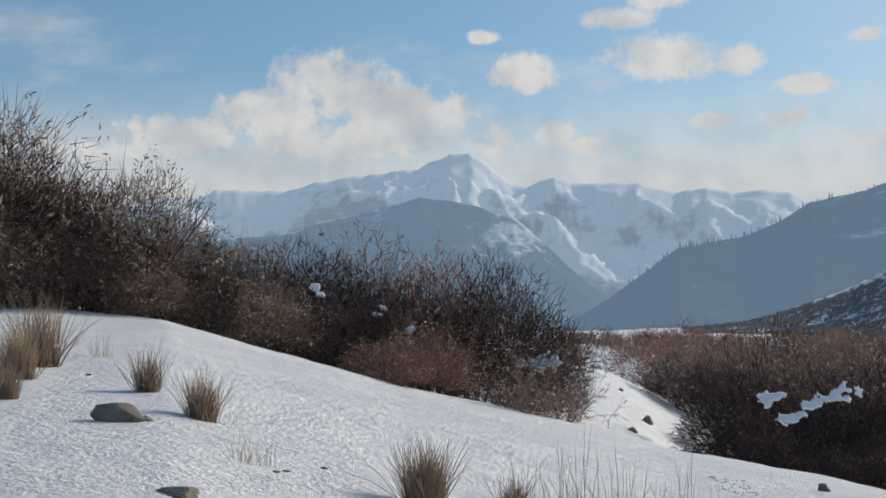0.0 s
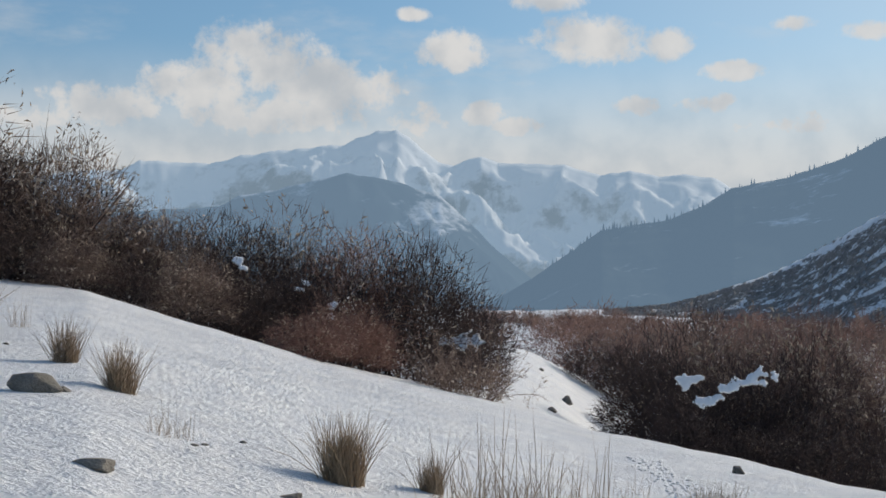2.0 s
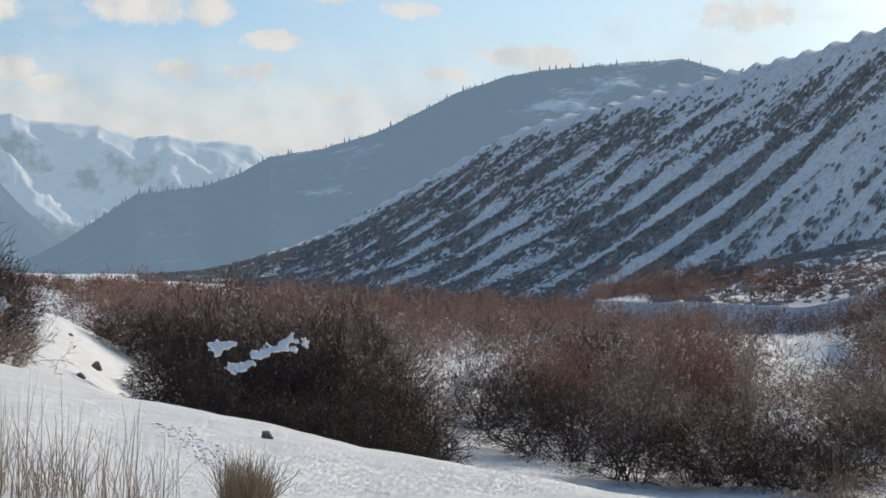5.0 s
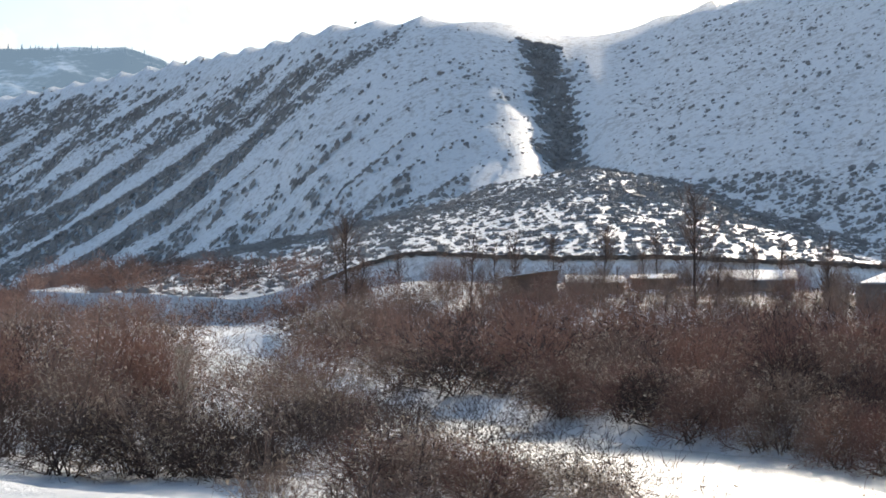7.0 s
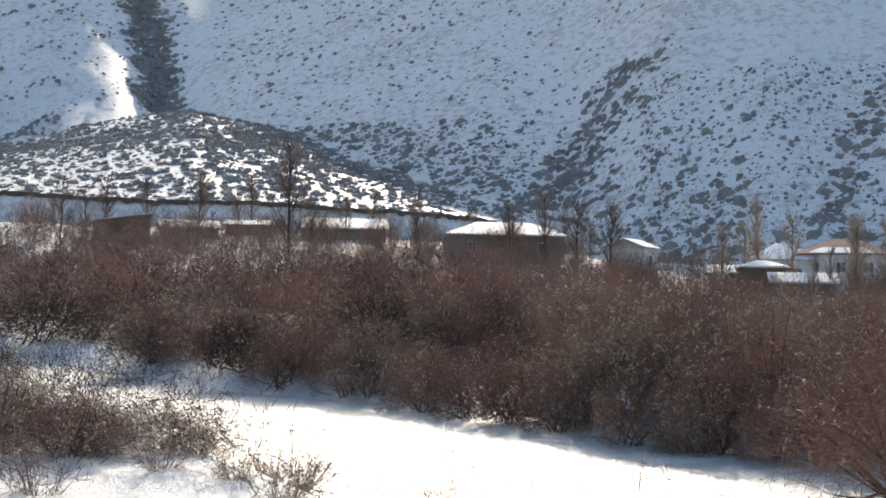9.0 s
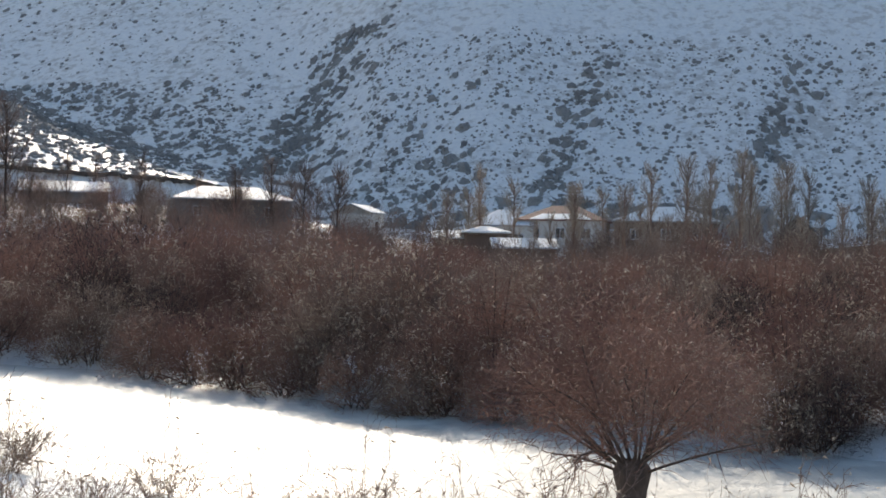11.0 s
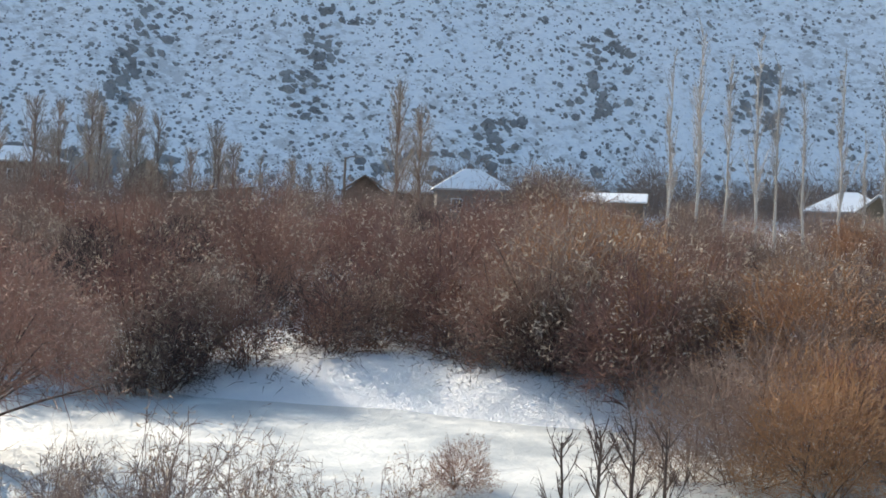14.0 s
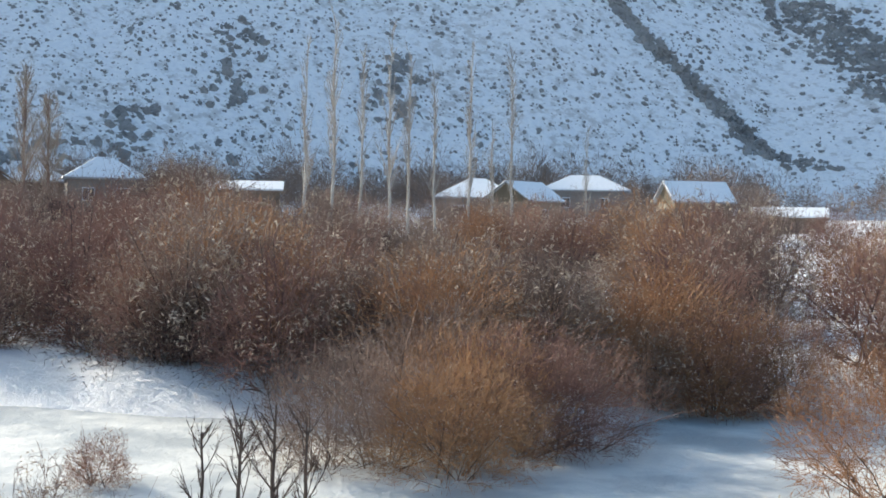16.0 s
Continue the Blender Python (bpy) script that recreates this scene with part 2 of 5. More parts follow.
def lattice(ix, iy):
    h = np.sin(ix * 127.1 + iy * 311.7) * 43758.5453
    return h - np.floor(h)


def fbm(x, y, octaves=4):
    """Value noise, -1 to 1."""
    total, amp, norm = 0.0, 1.0, 0.0
    for _ in range(octaves):
        ix, iy = np.floor(x), np.floor(y)
        fx, fy = smooth01(x - ix), smooth01(y - iy)
        a, b, c, d = lattice(ix, iy), lattice(ix + 1, iy), lattice(ix, iy + 1), lattice(ix + 1, iy + 1)
        total = total + amp * ((a + (b - a) * fx) * (1 - fy) + (c + (d - c) * fx) * fy)
        norm, amp, x, y = norm + amp, amp * 0.5, x * 2.03 + 17.3, y * 2.03 + 9.1
    return 2 * total / norm - 1


# ---- the ground: snowy bank, river flat, village terrace and hills in one sheet ----
# bank under the walker: heading, distance of its edge, height of its edge, width of the fall beyond
BANK = np.array([(-60, 20, 7.0, 60), (-28, 18, 5.79, 60), (-20, 16, 5.46, 50), (-14, 15, 4.96, 40), (-5, 13.5, 4.28, 38), (5, 12, 3.75, 33), (13, 11.5, 3.40, 20),
                 (22, 11, 3.21, 15), (29, 10, 3.10, 12), (36, 9, 3.11, 10.5), (45, 8, 3.18, 9), (57, 6.5, 3.36, 8.5), (70, 4.5, 3.4, 8.5), (90, 3, 3.4, 8),
                 (210, 2.5, 3.4, 8), (250, 6, 4, 20), (300, 20, 7.0, 60)], float)
# hills: heading, distance of the foot, distance of the crest, height of the crest in degrees
# crests from 110 to 207 are unseen and raised to shade slope and village
HILL = np.array([(-60, 60, 300, 10), (-25, 60, 200, 4), (-8, 300, 600, 1.6), (8, 600, 900, 0.9), (18, 500, 850, 1.5), (25.8, 400, 760, 3.8), (29.7, 330, 700, 6.2), (39.3, 260, 600, 12.0),
                 (48.7, 220, 520, 14.6), (57.6, 190, 470, 17.0), (63.3, 172, 440, 18.2), (71.9, 155, 420, 18.9), (76, 150, 425, 18.4), (78.6, 146, 440, 17.3),
                 (83.8, 140, 470, 18.1), (85.5, 138, 465, 19.2), (91, 132, 450, 20), (101, 124, 420, 21.6), (106, 119, 405, 22.6), (110, 115, 400, 25.2), (113, 112, 400, 27.5), (117, 110, 400, 29), (121, 108, 405, 30), (130, 106, 410, 29), (150, 106, 400, 29), (168, 112, 400, 31), (180, 117, 400, 31), (190, 120, 400, 31),
                 (207, 125, 410, 23), (225, 135, 410, 18), (250, 150, 400, 13), (300, 60, 300, 10)], float)
# river: heading, distance, half width
RIVER = np.array([(240, 22, 2.5), (222, 19, 2.3), (207, 17.2, 2.2), (194, 14.2, 2.3), (180, 13.6, 2.6), (168, 14.2, 2.8), (153, 15.4, 3.0), (138, 16.4, 3.2), (115, 18.6, 4.4),
                  (101, 21, 5.0), (89, 25.5, 4.6), (79, 30.5, 2.4), (70, 38, 2.2), (63, 47, 2.6), (59, 60, 3.6), (57, 84, 4.0)], float)
RIVER_XY = np.array([level(a, d) for a, d, w in RIVER])


def river_gap(x, y):
    """Metres on the plan beyond the river's edge; negative on the ice."""
    x, y = level(*on_plan(x, y))
    best = np.full(np.shape(x), 1e9)
    for (ax, ay), (bx, by), wa, wb in zip(RIVER_XY[:-1], RIVER_XY[1:], RIVER[:-1, 2], RIVER[1:, 2]):
        dx, dy = bx - ax, by - ay
        u = np.clip(((x - ax) * dx + (y - ay) * dy) / (dx * dx + dy * dy), 0, 1)
        best = np.minimum(best, np.hypot(x - ax - u * dx, y - ay - u * dy) - (wa + (wb - wa) * u))
    return best


# the table drawn out in soft curves
HILL_FINE = np.arange(-60, 300.1, 0.5)
HILL_BELL = np.exp(-0.5 * (np.arange(-8, 9) / 3.0) ** 2)
HILL[:, 2] = HILL[:, 1] + (HILL[:, 2] - HILL[:, 1]) * np.interp(HILL[:, 0], [10, 30, 60, 100, 160], [1, 0.55, 0.36, 0.28, 0.33])
HILL_SOFT = [np.convolve(np.pad(np.interp(HILL_FINE, HILL[:, 0], HILL[:, k]), 8, mode="edge"), HILL_BELL / HILL_BELL.sum(), mode="valid") for k in (1, 2, 3)]


def hill_at(az):
    return [np.interp(az, HILL_FINE, HILL_SOFT[k]) for k in (0, 1, 2)]


# top of the debris cone: heading, degrees
CONE = ([44, 48.7, 55, 63, 71, 77, 81, 88, 96, 104, 108], [0.4, 1.7, 3.4, 5.2, 7.4, 9.1, 9.8, 8.4, 6.4, 4.6, 3.4])


def valley(x, y, r):
    az = np.degrees(np.arctan2(x, y))
    up_east = smooth01((r - 66) / 46) * 7.2 * smooth01((152 - az) / 70) * smooth01((az - 57) / 14)
    return 0.7 + 0.026 * np.clip(y - 25, 0, 500) + 0.014 * np.clip(r - 45, 0, 80) * smooth01((130 - y) / 80) + up_east


def ground_z(x, y):
    x, y = np.asarray(x, float), np.asarray(y, float)
    gap = river_gap(x, y)
    az, r = on_plan(x, y)
    x, y = level(az, r)
    low = valley(x, y, r)
    # terrace cut above the village
    low = low + 3.4 * smooth01((r - 110.5 - 0.8 * np.sin(az * 0.5)) / 1.3) * smooth01((az - 58) / 8) * smooth01((108 - az) / 8)
    low = low + 0.22 * fbm(x * 0.35, y * 0.35, 3) * smooth01((r - 8) / 10)
    ice = 0.010 * np.clip(y - 20, 0, 200)
    low = np.where(r < 130, ice - 0.12 + (low - ice + 0.12) * smooth01((gap + 0.3) / 2.2), low)
    edge, top, fall = [np.interp(az, BANK[:, 0], BANK[:, k]) for k in (1, 2, 3)]
    inside = 3.4 + (top - 3.4) * np.clip(r / edge, 0, 1)
    bank = low + (top - low) * (1 - smooth01((r - edge) / fall))
    z = np.where(r < edge, inside, bank) + 0.05 * fbm(x * 0.8, y * 0.8, 4) * np.clip(r / 4, 0, 1) * np.clip((40 - r) / 20, 0, 1)
    # snowy spur beyond the hollow that the path crosses
    z = z + 2.9 * np.exp(-((az - 8) / 7.5) ** 2 - ((r - 34) / 8.5) ** 2)
    foot, crest, rise = hill_at(az)
    s = (r - foot) / (crest - foot)
    zc = EYE[2] + crest * np.tan(np.radians(rise))
    zf = valley(foot * np.sin(np.radians(az)), foot * np.cos(np.radians(az)), foot)
    up = (zc - zf) * np.clip(s, 0, 1) ** 1.08 - np.clip(r - crest, 0, 5000) * 0.22
    # gullies that run down the slopes
    east = smooth01((az - 70) / 14)
    wave = (1 - east) * np.sin((az - 28 * s) * 1.75 + fbm(x * 0.01, y * 0.01, 2) * 2.0) + east * np.sin((az - 9 * s) * 0.7 + fbm(x * 0.012, y * 0.012, 2) * 3)
    win = np.clip(s * 4, 0, 1) * smooth01((0.95 - s) / 0.6)
    up = up + win * ((2.0 - 1.6 * east) * wave + (5 - 2.5 * smooth01((az - 54) / 16)) * fbm(x * 0.02, y * 0.02, 4))
    # the ravine between the two hills
    up = up - 6 * np.exp(-((az - 80.6 + 3.4 * s) / 2.2) ** 2) * win * smooth01((s - 0.2) / 0.2)
    z = np.where(s > 0, np.maximum(z + np.clip(up, -200, 2000), z - 200), z)
    # cone of debris spread out below the ravine's mouth
    apex = foot + 22
    tip = EYE[2] + apex * np.tan(np.radians(np.interp(az, *CONE)))
    sill = valley(113 * np.sin(np.radians(az)), 113 * np.cos(np.radians(az)), 113) + 3.4
    u = (r - 113) / (apex - 113)
    cone = sill + (tip - sill) * np.clip(u, 0, 1) + 0.5 * fbm(x * 0.09, y * 0.09, 3)
    z = np.where((u > 0) & (u < 3) & (az > 44) & (az < 108), np.maximum(z, cone), z)
    return np.maximum(z, -30) + lift(az, r)


def gz(x, y):
    return float(ground_z(np.array([x]), np.array([y]))[0])


def build_ground():
    turn = np.concatenate([np.arange(17, 160, 0.24), np.arange(160, 377, 3.0)])
    rings = np.unique(np.concatenate([np.geomspace(1.2, 1900, 230), np.linspace(197, 205, 16), np.geomspace(2100, 4900, 8)]))
    a, r = np.meshgrid(np.radians(turn), rings)
    x, y = r * np.sin(a), r * np.cos(a)
    z = ground_z(x, y)
    verts = np.stack([x, y, z], -1).reshape(-1, 3)
    nr, na = x.shape
    i, j = np.meshgrid(np.arange(nr - 1), np.arange(na), indexing="ij")
    k = (j + 1) % na
    quads = np.stack([i * na + j, i * na + k, (i + 1) * na + k, (i + 1) * na + j], -1).reshape(-1, 4)[:, ::-1]
    verts = np.vstack([verts, [(0, 0, 3.4)]])
    mid = len(verts) - 1
    faces = quads.tolist() + [(mid, j, (j + 1) % na) for j in range(na)]
    ob = new("ground", mesh_of("ground", verts, faces, SNOW, smooth=True))
    return tagged(ob, "snow-covered river bank, flat and hillside with dry grass", "ground", kind="structure")


build_ground()


def build_river():
    n = len(RIVER_XY)
    t = np.linspace(0, n - 1, 260)
    cx, cy = np.interp(t, range(n), RIVER_XY[:, 0]), np.interp(t, range(n), RIVER_XY[:, 1])
    for _ in range(12):
        cx[1:-1], cy[1:-1] = (cx[:-2] + 2 * cx[1:-1] + cx[2:]) / 4, (cy[:-2] + 2 * cy[1:-1] + cy[2:]) / 4
    w = np.interp(t, range(n), RIVER[:, 2]) + 0.9
    tx, ty = np.gradient(cx), np.gradient(cy)
    q = np.hypot(tx, ty)
    nx, ny = -ty / q, tx / q
    cols = np.linspace(-1, 1, 13)
    x = cx[:, None] + nx[:, None] * w[:, None] * cols
    y = cy[:, None] + ny[:, None] * w[:, None] * cols
    z = 0.010 * np.clip(y - 20, 0, 200) + 0.03 * fbm(x * 0.5, y * 0.5, 3)
    az, d = np.degrees(np.arctan2(x, y)), np.hypot(x, y)
    z = z + lift(az, d)
    x, y = spread(az, d)
    verts = np.stack([x, y, z], -1).reshape(-1, 3)
    i, j = np.meshgrid(np.arange(259), np.arange(12), indexing="ij")
    quads = np.stack([i * 13 + j, i * 13 + j + 1, (i + 1) * 13 + j + 1, (i + 1) * 13 + j], -1).reshape(-1, 4)
    ob = new("frozen_river", mesh_of("frozen_river", verts, quads, ICE, smooth=True))
    return tagged(ob, "frozen river covered with wind-packed snow and ice", "water", kind="structure")


build_river()


# ---- far mountains: backdrop of distance ----
# skyline of the forest ridge: heading, degrees
RIDGE_LINE = [(39.5, 2.3), (40.8, 2.88), (42.5, 3.89), (44.2, 5.05), (45.1, 5.68), (46.4, 5.88), (47.7, 6.07), (49.0, 6.58), (50.0, 7.20), (52.0, 7.54), (54.1, 8.20), (55.2, 8.76), (57.1, 9.73), (58.9, 10.33),
              (60.4, 10.60), (62.6, 10.78), (65.6, 10.95), (67.0, 10.55), (68.6, 9.78), (72, 8.5), (78, 6)]


def range_of(name, label, skyline, near, far, mat, rough, seed, foot=0.0, step=0.1):
    """A mountain range: its crest follows the skyline (heading, degrees), falling towards the walker in broken ribs."""
    line = np.array(skyline, float)
    turn = np.arange(line[0, 0], line[-1, 0] + 0.01, step)
    crest = np.interp(turn, line[:, 0], line[:, 1])
    u = np.linspace(0, 1.25, 70)
    a, s = np.meshgrid(turn, u)
    dist = near + (far - near) * s
    top = EYE[2] + far * np.tan(np.radians(crest))
    rise = np.where(s <= 1, s ** 1.15, 1 - (s - 1) * 1.2)
    x, y = dist * np.sin(np.radians(a)), dist * np.cos(np.radians(a))
    k = 3.2 / (far - near)
    ribs = 1 - np.abs(fbm(x * k + seed, y * k + 0.4 * fbm(x * k * 2, y * k * 2, 3), 7)) * 2.2
    inner = np.clip(s * 3, 0, 1) * np.clip((1.0 - s) * 5, 0.12, 1)
    z = foot + (top - foot) * rise + rough * inner * (ribs - 0.3) * (top - foot).clip(30, 900) + rough * 0.25 * fbm(a * 1.9 + seed, s * 3, 5) * 120 * np.clip(s, 0, 1)
    verts = np.stack([x, y, z], -1).reshape(-1, 3)
    nr, na = x.shape
    i, j = np.meshgrid(np.arange(nr - 1), np.arange(na - 1), indexing="ij")
    quads = np.stack([i * na + j, i * na + j + 1, (i + 1) * na + j + 1, (i + 1) * na + j], -1).reshape(-1, 4)[:, ::-1]
    ob = new(name, mesh_of(name, verts, quads, mat, smooth=True))
    return tagged(ob, label, "mountain", kind="structure")


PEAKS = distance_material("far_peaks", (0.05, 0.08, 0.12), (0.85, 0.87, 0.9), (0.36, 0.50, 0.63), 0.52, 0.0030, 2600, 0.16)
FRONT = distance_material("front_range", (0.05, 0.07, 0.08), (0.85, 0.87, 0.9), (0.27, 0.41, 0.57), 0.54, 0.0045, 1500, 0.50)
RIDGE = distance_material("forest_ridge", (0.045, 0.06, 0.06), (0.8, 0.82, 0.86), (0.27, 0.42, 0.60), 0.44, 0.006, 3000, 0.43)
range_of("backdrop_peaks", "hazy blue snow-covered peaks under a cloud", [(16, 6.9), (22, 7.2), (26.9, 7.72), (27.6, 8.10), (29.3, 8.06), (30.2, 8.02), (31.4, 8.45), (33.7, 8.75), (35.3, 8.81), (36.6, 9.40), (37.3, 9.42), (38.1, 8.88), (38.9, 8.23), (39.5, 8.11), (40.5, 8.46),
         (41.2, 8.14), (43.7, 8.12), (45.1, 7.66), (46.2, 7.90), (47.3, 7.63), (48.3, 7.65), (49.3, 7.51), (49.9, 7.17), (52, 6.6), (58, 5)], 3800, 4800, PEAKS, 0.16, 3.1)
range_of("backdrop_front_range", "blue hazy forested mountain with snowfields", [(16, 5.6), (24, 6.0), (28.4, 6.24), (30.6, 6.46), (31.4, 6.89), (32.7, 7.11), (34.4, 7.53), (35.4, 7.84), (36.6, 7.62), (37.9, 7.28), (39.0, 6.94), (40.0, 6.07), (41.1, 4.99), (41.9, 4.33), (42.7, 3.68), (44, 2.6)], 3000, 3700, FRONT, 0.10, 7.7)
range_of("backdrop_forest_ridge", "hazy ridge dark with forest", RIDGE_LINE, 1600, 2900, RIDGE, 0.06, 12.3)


def ridge_firs():
    """Firs along the crest of the forest ridge, too far to tell apart."""
    rng = np.random.default_rng(5)
    line = np.array(RIDGE_LINE)
    verts, faces = [], []
    for _ in range(1500):
        az = rng.uniform(43, 67.5)
        d = 2885 - abs(rng.normal(0, 45))
        z = EYE[2] + 2900 * math.tan(radians(np.interp(az, line[:, 0], line[:, 1]))) * ((d - 1600) / 1300) ** 1.15 - 6
        x, y = d * math.sin(radians(az)), d * math.cos(radians(az))
        h = rng.uniform(7, 17) * (0.6 + 0.8 * (rng.random() < 0.3))
        w = h * 0.17
        k = len(verts)
        verts += [(x + w * math.cos(q), y + w * math.sin(q), z) for q in (0, 1.26, 2.51, 3.77, 5.03)] + [(x, y, z + h)]
        faces += [(k + i, k + (i + 1) % 5, k + 5) for i in range(5)]
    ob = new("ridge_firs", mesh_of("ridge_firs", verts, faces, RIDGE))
    tagged(ob, "dark firs in haze along the far ridge", "trees", kind="stuff")


ridge_firs()


# ---- twigs ----
def tubes(paths, radii, sides=3):
    """Tapered tubes along many paths at once."""
    paths, radii = np.asarray(paths, float), np.asarray(radii, float)
    n, k, _ = paths.shape
    way = paths[:, -1] - paths[:, 0]
    way /= np.linalg.norm(way, axis=1, keepdims=True) + 1e-9
    ref = np.where(np.abs(way[:, 2:3]) > 0.9, np.array([[1.0, 0, 0]]), np.array([[0, 0, 1.0]]))
    a = np.cross(way, ref)
    a /= np.linalg.norm(a, axis=1, keepdims=True) + 1e-9
    b = np.cross(way, a)
    ang = np.arange(sides) * 2 * math.pi / sides
    ring = a[:, None, None] * np.cos(ang)[None, None, :, None] + b[:, None, None] * np.sin(ang)[None, None, :, None]
    verts = (paths[:, :, None] + ring * radii[:, :, None, None]).reshape(-1, 3)
    p, q, c = np.meshgrid(np.arange(n), np.arange(k - 2 if sides == 3 else k - 1), np.arange(sides), indexing="ij")
    d = (c + 1) % sides
    base = (p * k + q) * sides
    quads = np.stack([base + c, base + d, base + sides + d, base + sides + c], -1).reshape(-1, 4)
    if sides > 3:
        return verts, quads.tolist()
    # thin twigs end in a point
    rows = np.arange(n * k * 3).reshape(n, k, 3)
    keep = np.ones((n, k, 3), bool)
    keep[:, -1, 1:] = False
    number = np.cumsum(keep.reshape(-1)) - 1
    verts = verts.reshape(n, k, 3, 3)
    verts[:, -1, 0] = paths[:, -1]
    tip, ring = rows[:, -1, 0], rows[:, -2]
    tris = np.concatenate([np.stack([ring[:, e], ring[:, (e + 1) % 3], tip], -1) for e in range(3)])
    return verts.reshape(-1, 3)[keep.reshape(-1)], (number[quads].tolist() if len(quads) else []) + number[tris].tolist()


def joined(*meshes):
    """Several (verts, faces) as one."""
    at, vs, fs = 0, [], []
    for v, f in meshes:
        vs.append(v)
        fs += [[i + at for i in q] for q in f]
        at += len(v)
    return np.vstack(vs), fs


def shoots(rng, start, way, length, k, bend, wobble):
    """Curved paths from start along way."""
    n = len(start)
    t = np.linspace(0, 1, k)[None, :, None]
    way = way / (np.linalg.norm(way, axis=1, keepdims=True) + 1e-9)
    side = rng.normal(0, 1, (n, 1, 3)) * wobble
    return start[:, None] + way[:, None] * (length[:, None, None] * t) + (np.asarray(bend)[:, None] + side) * length[:, None, None] * t * t


def branch_off(rng, paths, lengths, per, spread, lo, hi, frac, k, lift, wobble):
    """Side shoots off many paths."""
    n, kk, _ = paths.shape
    pick = np.repeat(np.arange(n), per)
    t = rng.uniform(lo, hi, len(pick)) * (kk - 1)
    i = np.clip(t.astype(int), 0, kk - 2)
    f = (t - i)[:, None]
    start = paths[pick, i] * (1 - f) + paths[pick, i + 1] * f
    tang = paths[pick, i + 1] - paths[pick, i]
    tang /= np.linalg.norm(tang, axis=1, keepdims=True) + 1e-9
    way = tang + rng.normal(0, spread, (len(pick), 3))
    length = lengths[pick] * rng.uniform(frac * 0.6, frac * 1.3, len(pick))
    bend = np.zeros((len(pick), 3))
    bend[:, 2] = lift
    return shoots(rng, start, way, length, k, bend, wobble), length


def flecks(rng, points, size):
    """Small folded leaves or seed heads at points."""
    n = len(points)
    u, v = rng.normal(0, 1, (n, 3)), rng.normal(0, 1, (n, 3))
    u /= np.linalg.norm(u, axis=1, keepdims=True)
    v /= np.linalg.norm(v, axis=1, keepdims=True)
    s = size * rng.uniform(0.5, 1.3, (n, 1))
    verts = np.stack([points - u * s, points + v * s * 0.5, points + u * s, points + np.cross(u, v) * s * 0.5], 1).reshape(-1, 3)
    k = np.arange(n)[:, None] * 4
    return verts, np.concatenate([k + [0, 1, 2], k + [0, 2, 3], k + [0, 3, 1], k + [1, 3, 2]])


def bush_meshes(seed, h, wide=1.15, stems=24, per1=7, per2=5, wood=BARK_DARK, twig=TWIG_RED, thick=0.012, lift=0.15, leaf_share=0.0, twiggy=0.34):
    """Meshes of a low many-stemmed bare shrub: wood, crown of twigs, dry leaves."""
    rng = np.random.default_rng(seed)
    ang = rng.uniform(0, 2 * math.pi, stems)
    tilt = wide * np.sqrt(rng.random(stems))
    way = np.stack([np.sin(tilt) * np.cos(ang), np.sin(tilt) * np.sin(ang), np.cos(tilt)], -1)
    start = np.stack([np.cos(ang), np.sin(ang), 0 * ang], -1) * (rng.uniform(0, 0.16, stems) * h)[:, None]
    start[:, 2] = -0.15
    length = h * rng.uniform(0.66, 0.92, stems) * (1 - 0.10 * tilt)
    bend = way * [0.05, 0.05, 0] + [0, 0, lift]
    p0 = shoots(rng, start, way, length, 4, bend, 0.24)
    p1, l1 = branch_off(rng, p0, length, per1, 0.75, 0.08, 0.98, twiggy, 3, lift * 0.5, 0.4)
    p2, l2 = branch_off(rng, p1, l1, per2, 0.9, 0.1, 1.0, 0.62, 2, -0.05, 0.0)
    taper = lambda r, k, n: np.repeat(np.linspace(r, r * 0.35, k)[None], n, 0)
    va, fa = tubes(p0, taper(thick * 1.15, 4, len(p0)), 4)
    vb, fb = tubes(p1, taper(thick * 0.78, 3, len(p1)))
    vc, fc = tubes(p2, taper(thick * 0.6, 2, len(p2)))
    made = [("wood", mesh_of("wood", va, fa, wood)), ("crown", mesh_of("crown", *joined((vb, fb), (vc, fc)), twig))]
    if leaf_share:
        tips = p2[rng.random(len(p2)) < leaf_share][:, 1:].reshape(-1, 3)
        v, f = flecks(rng, tips, 0.047)
        made.append(("dry_foliage", mesh_of("dry_foliage", v, f, DRY_LEAF)))
    return made


def domed(r, n, m, seeds):
    """Unit directions over a dome and how far the uneven hull reaches in each: n bushes, m twigs."""
    turn, up = r.uniform(0, 2 * math.pi, (n, m)), r.uniform(-0.55, 1.0, (n, m))
    flat = np.sqrt(1 - up * up)
    way = np.stack([flat * np.cos(turn), flat * np.sin(turn), up], -1)
    hull = 1 + 0.42 * fbm(way[..., 0] * 2.2 + seeds + way[..., 2], way[..., 1] * 2.2 - seeds * 0.7 - way[..., 2] * 1.4, 3)
    return way, hull * (1 - 0.62 * r.random((n, m)) ** 1.5)


